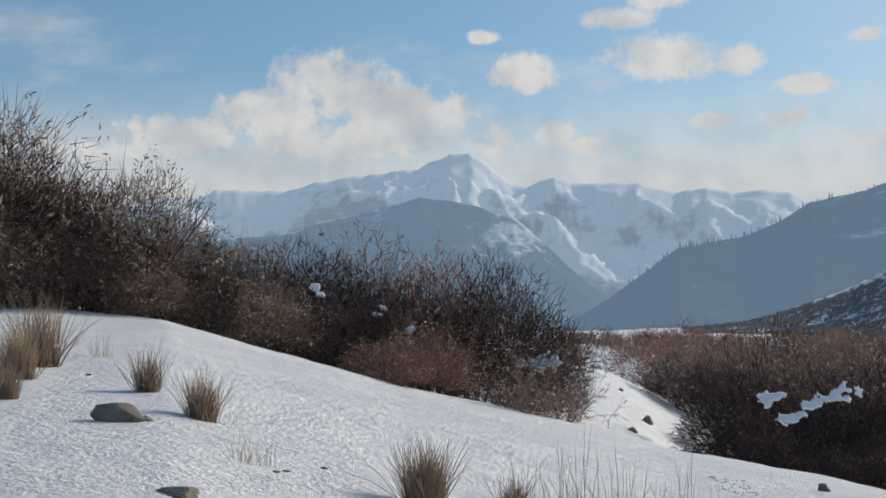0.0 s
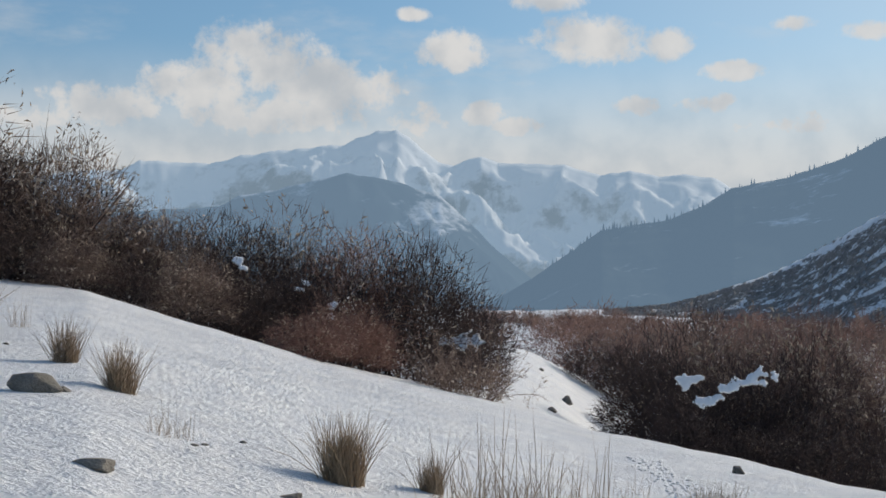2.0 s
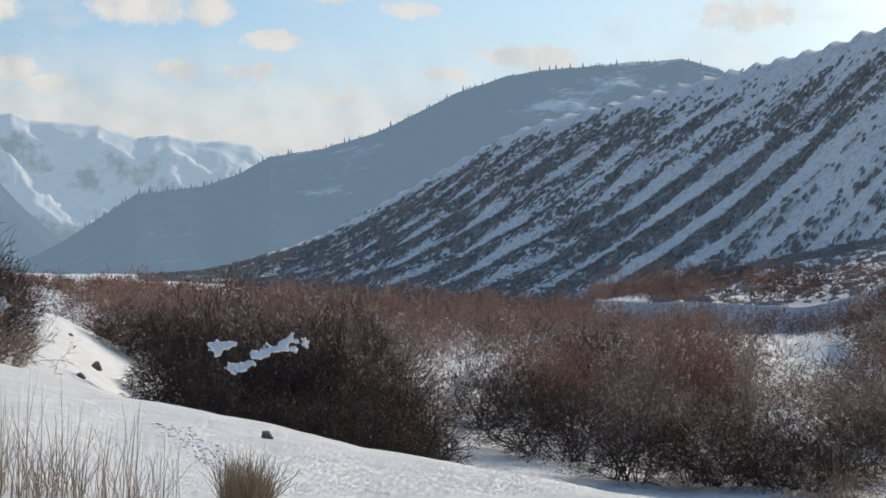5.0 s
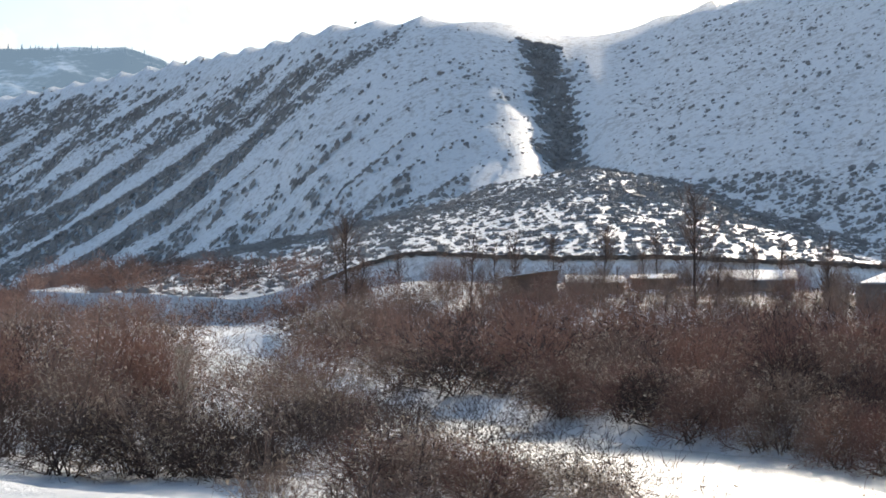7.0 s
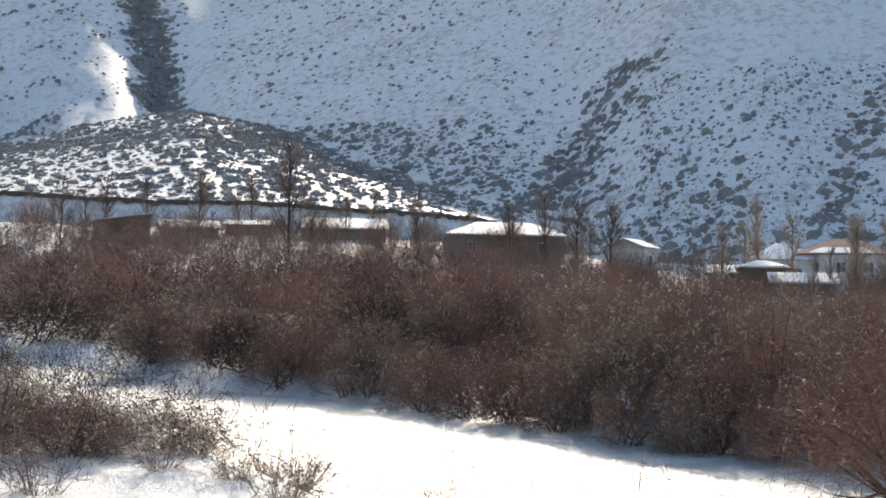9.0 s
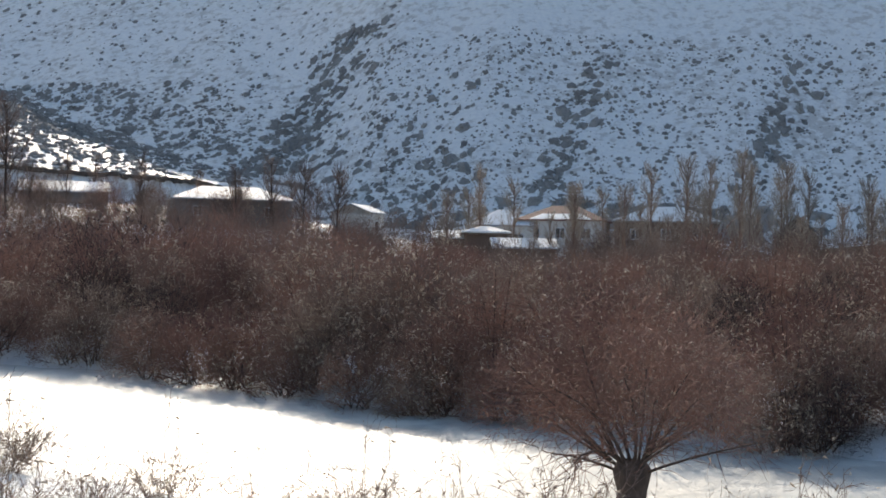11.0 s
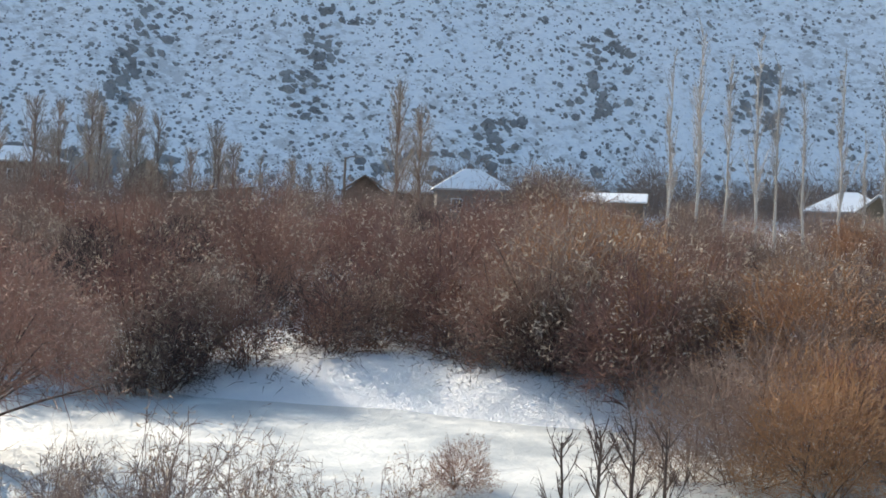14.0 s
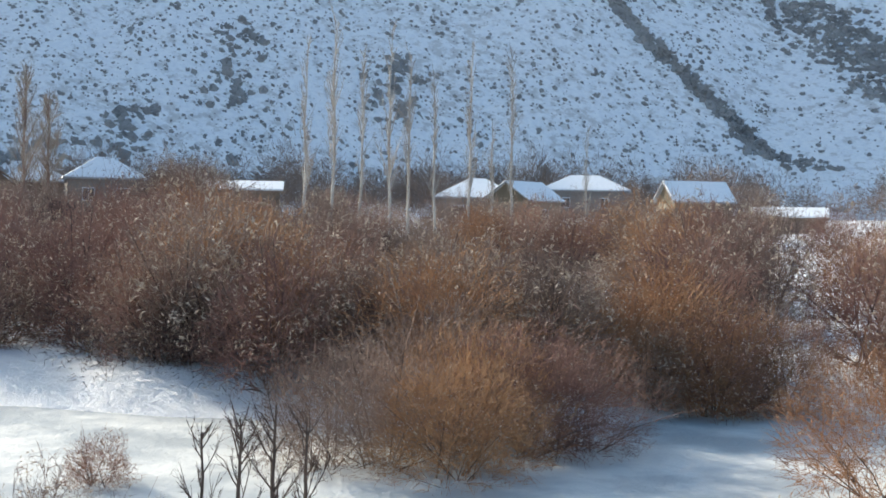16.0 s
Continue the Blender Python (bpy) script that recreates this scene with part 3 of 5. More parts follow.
def mound_meshes(seed, h, radius, twigs, wood, twig, thick, leaf_share=0.0, leaf=0.05):
    """Meshes of a rounded bare bush whose fine twigs fill an uneven dome: wood, crown, dry leaves."""
    r = np.random.default_rng(seed)
    way, far = domed(r, 1, twigs, seed * 3.7)
    way, far = way[0], far[0]
    size = np.array([radius, radius, h * 0.62])
    at = way * size * far[:, None] + [0, 0, h * 0.36]
    at[:, 2] = np.maximum(at[:, 2], 0.02)
    out = way * 0.75 + [0, 0, 0.3] + r.normal(0, 0.6, (twigs, 3))
    length = h * r.uniform(0.06, 0.19, twigs)
    p2 = shoots(r, at, out, length, 2, np.zeros((twigs, 3)), 0.0)
    stems = 16
    pick = r.integers(0, twigs, stems)
    start = r.normal(0, 0.09 * h, (stems, 3)) * [1, 1, 0] - [0, 0, 0.12]
    way0 = at[pick] - start
    len0 = np.linalg.norm(way0, axis=1)
    p0 = shoots(r, start, way0, len0, 4, np.zeros((stems, 3)), 0.14)
    p1, l1 = branch_off(r, p0, len0, 9, 0.6, 0.15, 0.95, 0.4, 3, 0.05, 0.25)
    taper = lambda q, k, n: np.repeat(np.linspace(q, q * 0.35, k)[None], n, 0)
    va, fa = tubes(p0, taper(thick * 2.0, 4, stems), 4)
    vb, fb = tubes(p1, taper(thick * 1.1, 3, len(p1)))
    vc, fc = tubes(p2, taper(thick * 0.75, 2, twigs))
    made = [("wood", mesh_of("wood", va, fa, wood)), ("crown", mesh_of("crown", *joined((vb, fb), (vc, fc)), twig))]
    if leaf_share:
        # dry leaves hang together in clusters
        heart = p2[r.random(twigs) < leaf_share * 0.25][:, 1]
        tips = (heart[:, None] + r.normal(0, 0.09 * h / 3, (len(heart), 4, 3))).reshape(-1, 3)
        made.append(("dry_foliage", mesh_of("dry_foliage", *flecks(r, tips, leaf), DRY_LEAF)))
    return made


def ico(sub):
    bm = bmesh.new()
    bmesh.ops.create_icosphere(bm, subdivisions=sub, radius=1.0)
    v = np.array([q.co[:] for q in bm.verts])
    f = np.array([[q.index for q in fc.verts] for fc in bm.faces])
    bm.free()
    return v, f


ICO1, ICO2, ICO3 = ico(1), ico(2), ico(3)


def lump(rng, size, flat=0.7, source=None, rough=0.25):
    """An uneven rounded lump."""
    v, f = source or ICO1
    k = rng.uniform(-50, 50, 2)
    v = v * (1 + rough * fbm(v[:, :1] * 1.3 + k[0] + v[:, 2:], v[:, 1:2] * 1.3 + k[1] - v[:, 2:] * 0.7, 4))
    return v * [size * rng.uniform(0.8, 1.3), size * rng.uniform(0.8, 1.3), size * flat], f.copy()


LOOSE = ("wood", "crown", "dry_foliage", "snow", "foliage")


def thing(name, meshes, m, label, category, group=""):
    root = new(name)
    root.matrix_basis = m
    for pname, me in meshes:
        tagged(part(pname, me, None, root), kind="stuff" if pname in LOOSE else "")
    return tagged(root, label, category, group)


def stand(x, y, turn=0.0, size=1.0, tall=1.0, sink=0.0):
    return pose(x, y, gz(x, y) - sink, 0, 0, turn) @ Matrix.Diagonal((size, size, size * tall, 1))


rng = np.random.default_rng(11)


def family(kinds, label, category, group, name="bush"):
    """Prototypes of one kind of bush: the first use places them, later ones copy them."""
    return {"meshes": kinds, "made": [None] * len(kinds), "label": label, "category": category, "group": group, "name": name}


def plant(fam, x, y, size=1.0, tall=1.0, which=None, label=""):
    i = int(rng.integers(0, len(fam["meshes"]))) if which is None else which
    m = stand(x, y, float(rng.uniform(0, 360)), size, tall, 0.03)
    if fam["made"][i] is None:
        fam["made"][i] = thing(fam["name"], fam["meshes"][i], m, fam["label"], fam["category"], fam["group"])
        ob = fam["made"][i]
    else:
        ob = copy_thing(fam["made"][i], Matrix.Identity(4))
        ob.matrix_basis = m
    if label:
        ob["label"] = label
    return ob


RED = family([mound_meshes(s, 3.0, 1.75, 2700, BARK_DARK, TWIG_RED, 0.0125, 0.18, 0.07) for s in (1, 2, 3, 15)], "bare reddish-brown willow bush standing in snow", "willow bush", "bushes along the river", "willow_bush")
BROWN = family([mound_meshes(s, 3.0, 1.75, 2700, BARK_DARK, TWIG_BROWN, 0.0125, 0.34, 0.075) for s in (4, 5, 6, 16)], "bare grey-brown bush with dry leaves in snow", "bush", "bushes along the river")
DARK = family([mound_meshes(s, 2.4, 1.5, 2900, TWIG_DARK, TWIG_DARK, 0.0110, 0.05, 0.035) for s in (7, 8, 9, 17)], "dark thorny bush with bits of snow in it", "thorn bush", "dark bushes on the bank", "thorn_bush")
ORANGE = family([mound_meshes(s, 3.0, 1.7, 2700, TWIG_BROWN, TWIG_ORANGE, 0.0110, 0.05) for s in (10, 11)], "willow bush with orange young shoots", "willow bush", "bushes along the river", "willow_bush")
LOW = family([bush_meshes(s, 1.2, 0.9, 26, 6, 5, TWIG_BROWN, TWIG_BROWN, 0.006, 0.15, leaf_share=0.10) for s in (12, 13, 14)], "low bare shrub with pale seed heads at the river's edge", "shrub", "low shrubs at the river", "shrub")
FINE = family([mound_meshes(s, 2.9, 1.9, 4200, BARK_DARK, t, 0.0082, 0.05, 0.04) for s, t in ((18, TWIG_BROWN), (19, TWIG_BROWN), (20, TWIG_ORANGE), (21, TWIG_RED))], "dense fine-twigged bare willow bush at the river's edge", "willow bush", "bushes along the river", "willow_bush")


def scatter(fam_picker, az0, az1, d0, d1, count, size=(0.8, 1.2), gap=0.4, keep=None, seed=0):
    """Plants bushes over a stretch of the plan, off the ice."""
    r = np.random.default_rng(seed)
    got, tries, spots = 0, 0, []
    while got < count and tries < count * 40:
        tries += 1
        az, d = r.uniform(az0, az1), math.sqrt(r.uniform(d0 * d0, d1 * d1))
        x, y = polar(az, d)
        u, v = level(az, d)
        if float(river_gap(np.array([x]), np.array([y]))[0]) < gap or (keep and not keep(az, d)):
            continue
        if any((u - a) ** 2 + (v - b) ** 2 < 1.3 for a, b in spots):
            continue
        spots.append((u, v))
        plant(fam_picker(r, az, d), x, y, r.uniform(*size), r.uniform(0.9, 1.15))
        got += 1


def far_bank(r, az, d):
    q = r.random()
    if az > 165:
        return ORANGE if q < 0.35 else RED if q < 0.7 else BROWN
    return RED if q < 0.5 else BROWN if q < 0.85 else DARK


beyond = lambda az, d: d > np.interp(az, [40, 57, 70, 80, 90, 101, 115, 130, 138, 150, 152.5, 163, 166, 175, 194, 207, 215], [20, 40, 36, 31, 29, 26, 23, 20.5, 19.3, 19.3, 20.9, 20.4, 18.6, 17.6, 17.6, 19.2, 19.8])
# open snow between the bushes: heading, distance, radius
GAPS = [(7.5, 24, 4.0), (8, 30, 5.0), (8, 37, 5.0), (9, 43, 5.0), (34.5, 38, 3.0), (34.6, 44, 3.5), (38.4, 51, 4.0), (36, 30, 2.0), (58, 50, 4.0), (149.5, 20.6, 0.9), (157, 20.2, 1.2), (151, 33, 1.6), (161, 35, 2.0), (147, 38, 2.0), (104, 33, 1.6), (96, 36, 1.6), (172, 32, 1.2), (182, 38, 1.6), (118, 38, 1.8)]


def clear(az, d):
    x, y = level(az, d)
    return any(math.hypot(x - level(a, q)[0], y - level(a, q)[1]) < w for a, q, w in GAPS)


# the belt of bushes beyond the river
scatter(far_bank, 62, 216, 17, 42, 175, (0.65, 1.25), 1.0, lambda az, d: beyond(az, d) and not clear(az, d), 21)
for k in range(62):
    az = 84 + 132 * (k + rng.random()) / 62
    d = float(np.interp(az, [84, 90, 101, 115, 130, 138, 150, 152.5, 163, 166, 175, 194, 207, 216], [32.5, 31, 27.5, 23.6, 21.2, 20, 20, 21.5, 21, 19.2, 18.2, 18.2, 19.6, 20.2])) + rng.uniform(-0.6, 0.8)
    if not clear(az, d):
        plant(far_bank(rng, az, d), *polar(az, d), rng.uniform(0.6, 0.95), rng.uniform(0.85, 1.1))
# larger bushes in front of the village
for k in range(54):
    az = 64 + 152 * (k + rng.random()) / 54
    d = rng.uniform(46, 63) if az > 112 else rng.uniform(60, 86)
    q = rng.random()
    plant(ORANGE if q < 0.15 else RED if q < 0.5 else BROWN, *polar(az, d), rng.uniform(0.7, 1.1), rng.uniform(0.9, 1.1))
for az, d, top in [(165.3, 62, 0.6), (166.8, 63, 0.9), (168.2, 62, 0.2), (150.5, 58, -0.6), (176, 60, -0.9), (196, 62, -0.4), (204, 60, -0.6), (209, 62, 0.0), (214, 60, 0.2), (186, 64, -1.0), (140.5, 66, 0.2), (128, 66, 0.0)]:
    x, y = polar(az, d)
    plant(BROWN, x, y, (sight(az, d, top) - gz(x, y)) / 3.0)
# bushes that half hide the sheds
for k in range(20):
    plant(BROWN if k % 3 else RED, *polar(72 + 1.85 * k + rng.uniform(-0.6, 0.6), rng.uniform(91, 95)), rng.uniform(0.85, 1.2), 1.4)
# bushes that stand out one by one up the valley: kind, heading, distance, size, height to width
HEDGE = [(DARK, -30.1, 18.0, 1.34, 1.15), (BROWN, -29.2, 17.8, 1.24, 1.15), (DARK, -28.6, 17.5, 1.18, 1.15), (BROWN, -28.2, 18.2, 0.87, 1.15), (DARK, -26.4, 18.0, 1.02, 1.15), (DARK, -23.9, 18.4, 1.02, 1.15),
         (BROWN, -22.1, 17.8, 0.89, 1.15), (DARK, -20.0, 18.2, 0.84, 1.15), (BROWN, -17.5, 18.3, 0.59, 1.15), (BROWN, -14.9, 18.2, 0.69, 1.15), (DARK, -12.8, 18.6, 0.89, 1.15), (DARK, -10.2, 18.8, 0.91, 1.15),
         (BROWN, -7.9, 19.2, 0.91, 1.15), (BROWN, -28.3, 17.0, 0.55, 0.91), (DARK, -24.9, 17.0, 0.64, 0.85), (BROWN, -21.0, 16.8, 0.49, 0.72), (DARK, -17.4, 16.8, 0.54, 0.72), (BROWN, -13.8, 16.8, 0.55, 0.76),
         (DARK, -10.6, 17.0, 0.61, 0.82), (BROWN, -29.5, 17.0, 0.64, 1.07)]
BROW = [(DARK, -5.6, 18.6, 0.85, 1.15), (RED, -3.0, 18.8, 0.86, 1.15), (DARK, -0.3, 18.9, 1.11, 1.15), (DARK, 2.0, 18.7, 1.03, 1.15), (DARK, 3.6, 20.0, 0.89, 1.15), (DARK, -7.2, 17.6, 0.64, 1.04),
        (RED, -4.1, 16.9, 0.59, 0.72), (RED, -2.2, 17.4, 0.50, 0.75), (RED, -5.7, 16.2, 0.50, 0.55), (DARK, 5.0, 21.0, 0.74, 1.15)]
SPUR = [(DARK, 13.2, 33.0, 1.05, 0.75), (DARK, 15.9, 33.0, 1.20, 0.85), (DARK, 15.6, 28.0, 0.80, 0.85), (DARK, 17.4, 22.5, 1.04, 1.15), (DARK, 19.7, 24.0, 1.47, 1.15), (BROWN, 22.7, 23.0, 1.20, 1.15),
        (DARK, 20.4, 20.0, 1.04, 0.89), (DARK, 23.8, 20.5, 1.07, 1.10), (DARK, 26.8, 21.5, 1.38, 1.15), (BROWN, 29.1, 24.0, 1.29, 1.15), (BROWN, 29.8, 21.0, 0.97, 1.15), (DARK, 31.6, 20.0, 0.95, 1.15),
        (DARK, 27.5, 18.8, 0.98, 0.81), (DARK, 24.4, 18.8, 0.85, 0.55), (RED, 25.8, 30.0, 1.38, 1.15)]
FLAT = [(DARK, 36.7, 29.0, 0.93, 1.15), (DARK, 39.7, 25.0, 1.12, 0.88), (DARK, 42.8, 24.0, 1.13, 0.78), (RED, 40.8, 33.0, 1.14, 0.89), (DARK, 44.3, 36.0, 1.45, 1.00), (RED, 49.7, 31.0, 1.20, 1.15),
        (BROWN, 47.4, 27.0, 0.93, 0.93), (RED, 52.2, 31.0, 0.95, 1.15), (BROWN, 50.9, 22.5, 1.00, 0.74), (DARK, 46.7, 22.0, 1.09, 0.70), (BROWN, 54.8, 21.5, 0.87, 0.72), (DARK, 59.1, 21.0, 0.84, 0.69)]
SHORE = [(BROWN, 61.7, 28.0, 0.91, 0.86), (BROWN, 64.0, 27.0, 0.82, 0.76), (DARK, 61.7, 23.5, 1.05, 0.69), (RED, 65.9, 28.0, 0.62, 0.86), (RED, 67.1, 18.6, 0.75, 0.67), (BROWN, 70.5, 18.4, 0.75, 0.77),
         (RED, 74.2, 18.0, 0.69, 0.70), (RED, 70.5, 20.0, 0.73, 0.66), (BROWN, 75.3, 19.0, 0.69, 0.55), (BROWN, 80.0, 18.5, 0.64, 0.55), (DARK, 57.8, 21.0, 1.09, 0.61), (DARK, 52.7, 22.0, 1.04, 0.89)]
BEND = [(BROWN, 69.0, 46.0, 1.58, 0.55), (DARK, 72.5, 42.0, 1.88, 0.55), (RED, 75.5, 43.0, 1.48, 0.55), (RED, 78.1, 47.0, 2.00, 0.55), (BROWN, 82.4, 48.0, 2.14, 0.56), (RED, 86.9, 46.0, 2.14, 0.58),
        (BROWN, 79.2, 36.0, 1.38, 0.55), (RED, 83.1, 34.0, 1.38, 0.55), (BROWN, 87.7, 33.0, 1.40, 0.55), (RED, 91.9, 34.0, 1.51, 0.57), (RED, 63.1, 55.0, 2.00, 0.55), (BROWN, 65.4, 70.0, 2.41, 0.55)]
for kind, az, d, size, tall in HEDGE + BROW + SPUR + FLAT + SHORE + BEND:
    plant(kind, *polar(az, d), size, tall)


plant(LOW, *polar(4.7, 16.2), 1.25)
plant(LOW, *polar(5.9, 16.6), 1.0)
plant(LOW, *polar(2.2, 16.4), 0.9)
plant(RED, *polar(161.4, 13.7), 0.34, 0.95, 1, "small round reddish shrub at the river's edge")
# low shrubs on this side of the river
scatter(lambda r, az, d: LOW, 60, 88, 15, 20, 14, (0.9, 1.3), -1.5, None, 27)
scatter(lambda r, az, d: LOW, 88, 166, 10.6, 13.2, 62, (0.75, 1.2), -0.5, None, 28)


# ---- brush past counting: far thicket, undergrowth, hillside shrubs ----
def brush(name, label, mat, seed, count, az0, az1, d0, reach, tall, shoots_each, thick, wide=1.3, gap=1.0, lean=0.5, stature=None):
    """Bare brush over a stretch of the plan, joined into one. reach: the far limit by heading."""
    r = np.random.default_rng(seed)
    az = r.uniform(az0, az1, count)
    far = np.interp(az, *reach)
    d = np.sqrt(r.uniform(d0 ** 2, np.maximum(far, d0 + 0.5) ** 2))
    u, v = level(az, d)
    x, y = spread(az, d)
    ok = river_gap(x, y) > gap
    for a, q, w in GAPS:
        ok &= np.hypot(u - level(a, q)[0], v - level(a, q)[1]) > w
    x, y, d, az = x[ok], y[ok], d[ok], az[ok]
    n, k = len(x), max(shoots_each // 2, 5)
    z = ground_z(x, y)
    h = r.uniform(*tall, n) * (1 + 0.8 * fbm(x * 0.15, y * 0.15, 3))
    if stature:
        h = h * np.interp(az, *stature)
    m = 8 * k
    way, far = domed(r, n, m, r.uniform(-40, 40, (n, 1)))
    girth = wide * r.uniform(0.75, 1.35, n)
    size = np.stack([girth, girth, h * 0.62], -1)
    at = way * size[:, None] * far[..., None]
    at[..., 2] = np.maximum(at[..., 2] + h[:, None] * 0.36, 0.02)
    at = (at + np.stack([x, y, z], -1)[:, None]).reshape(-1, 3)
    out = (way * 0.75 + [0, 0, 0.25 + 0.5 * (0.7 - lean)]).reshape(-1, 3) + r.normal(0, 0.55, (n * m, 3))
    length = np.repeat(h, m) * r.uniform(0.10, 0.26, n * m)
    p = shoots(r, at, out, length, 2, np.zeros((n * m, 3)), 0.0)
    fat = np.repeat(thick * (0.75 + d / 90), m)
    v, f = tubes(p, np.array([[0.85, 0.3]]) * fat[:, None])
    tagged(new(name, mesh_of(name, v, f, mat)), label, "bushes", kind="stuff")


VALLEY = ([5, 50, 56, 68, 72, 112], [250, 240, 150, 105, 80, 70])
brush("thicket", "reddish-brown thicket of bare bushes on the valley floor", TWIG_RED, 31, 850, 5, 112, 42, VALLEY, (2.4, 4.2), 26, 0.026, 1.7, lean=0.7)
brush("thicket", "dark brown thicket of bare bushes on the valley floor", TWIG_DARK, 32, 600, 5, 100, 40, VALLEY, (2.0, 3.8), 26, 0.026, 1.7, lean=0.7)
brush("thicket", "grey-brown thicket of bare bushes on the valley floor", TWIG_BROWN, 42, 350, 12, 66, 36, ([12, 66], [95, 80]), (1.8, 3.6), 34, 0.016, 1.6, lean=0.7)
brush("thicket", "reddish thicket of bare bushes beyond the path", TWIG_RED, 52, 420, 8, 64, 29, ([8, 64], [62, 58]), (1.6, 2.8), 34, 0.011, 1.6, lean=0.7)
brush("thicket", "dense reddish thicket far up the valley floor", TWIG_RED, 53, 360, 10, 52, 58, ([10, 52], [135, 125]), (2.4, 3.8), 28, 0.02, 2.0, lean=0.7)
BACK = ([60, 70, 108, 115, 130, 216], [80, 92, 90, 66, 60, 62])
STATURE = ([60, 75, 105, 118, 140, 155, 216], [1.1, 1.25, 1.2, 0.95, 0.8, 0.56, 0.54])
brush("thicket", "reddish-brown thicket of bare bushes below the village", TWIG_RED, 33, 330, 66, 216, 38, BACK, (2.4, 3.9), 44, 0.013, 1.7, lean=0.7, stature=STATURE)
brush("thicket", "grey-brown thicket of bare bushes below the village", TWIG_BROWN, 34, 330, 66, 216, 38, BACK, (2.2, 3.8), 44, 0.013, 1.7, lean=0.7, stature=STATURE)
brush("thicket", "orange-brown young willow thicket below the village", TWIG_ORANGE, 35, 90, 120, 216, 40, BACK, (2.2, 3.4), 44, 0.011, 1.6, stature=STATURE)
brush("hedge", "pale brown hedge of bare shoots along the village", TWIG_BROWN, 36, 420, 100, 216, 60, ([100, 216], [68, 68]), (2.5, 4.2), 40, 0.012, 1.5, lean=0.3, stature=([100, 150, 165, 216], [0.9, 0.8, 0.85, 0.8]))
brush("hedge", "grey-brown twiggy brush before the houses", TWIG_BROWN, 54, 260, 108, 152, 64, ([108, 152], [70, 69]), (2.6, 5.0), 34, 0.012, 1.5, lean=0.3)
brush("hedge", "bare brown brush round the village sheds", TWIG_BROWN, 43, 300, 64, 114, 82, ([66, 114], [93, 88]), (2.2, 4.4), 40, 0.012, 1.6, lean=0.35)
brush("hedge", "dark bare brush behind the village at the hill's foot", TWIG_BROWN, 47, 800, 158, 216, 90, ([158, 216], [106, 112]), (3.2, 5.4), 20, 0.022, 1.8, lean=0.5)
brush("hedge", "sparse dark brush at the foot of the hill", TWIG_BROWN, 48, 90, 112, 158, 90, ([112, 158], [104, 106]), (2.0, 4.0), 20, 0.022, 1.8, lean=0.5)
# undergrowth, its dark colour also standing in for shade low in the bushes
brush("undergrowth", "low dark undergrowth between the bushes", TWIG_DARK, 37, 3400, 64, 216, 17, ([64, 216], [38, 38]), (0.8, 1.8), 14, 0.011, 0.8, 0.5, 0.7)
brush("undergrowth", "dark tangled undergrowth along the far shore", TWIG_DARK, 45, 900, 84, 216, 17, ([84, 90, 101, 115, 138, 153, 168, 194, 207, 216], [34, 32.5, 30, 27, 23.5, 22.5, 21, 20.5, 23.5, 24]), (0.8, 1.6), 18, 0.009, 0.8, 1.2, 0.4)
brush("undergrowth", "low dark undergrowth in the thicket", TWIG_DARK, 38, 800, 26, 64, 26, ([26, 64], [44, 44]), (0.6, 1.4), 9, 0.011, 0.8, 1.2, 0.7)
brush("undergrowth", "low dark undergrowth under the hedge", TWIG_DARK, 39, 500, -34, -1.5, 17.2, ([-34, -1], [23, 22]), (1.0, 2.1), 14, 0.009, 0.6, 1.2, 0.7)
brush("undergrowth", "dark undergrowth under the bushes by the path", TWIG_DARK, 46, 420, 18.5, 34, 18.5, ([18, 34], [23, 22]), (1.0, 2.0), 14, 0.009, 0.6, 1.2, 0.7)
# bands of brush in the gullies: heading at the foot, drift in heading up the slope, from, to, half width, count
BANDS = [(80.6, -3.4, 0.28, 0.92, 0.62, 1500), (103, 22, 0.04, 0.4, 1.2, 380), (123, 16, 0.07, 0.3, 0.7, 130), (136, 16, 0.09, 0.3, 0.7, 110), (149, 10, 0.13, 0.3, 0.9, 90), (168, 10, 0.12, 0.25, 0.9, 70),
          (209.4, -47, 0.07, 0.42, 0.33, 620), (211.2, -14, 0.15, 0.42, 0.7, 900), (133, 0, 0.01, 0.06, 2.2, 110), (157, 0, 0.02, 0.08, 1.5, 60), (162, 8, 0.03, 0.12, 1.0, 60), (180, 0, 0.10, 0.2, 1.0, 60)]


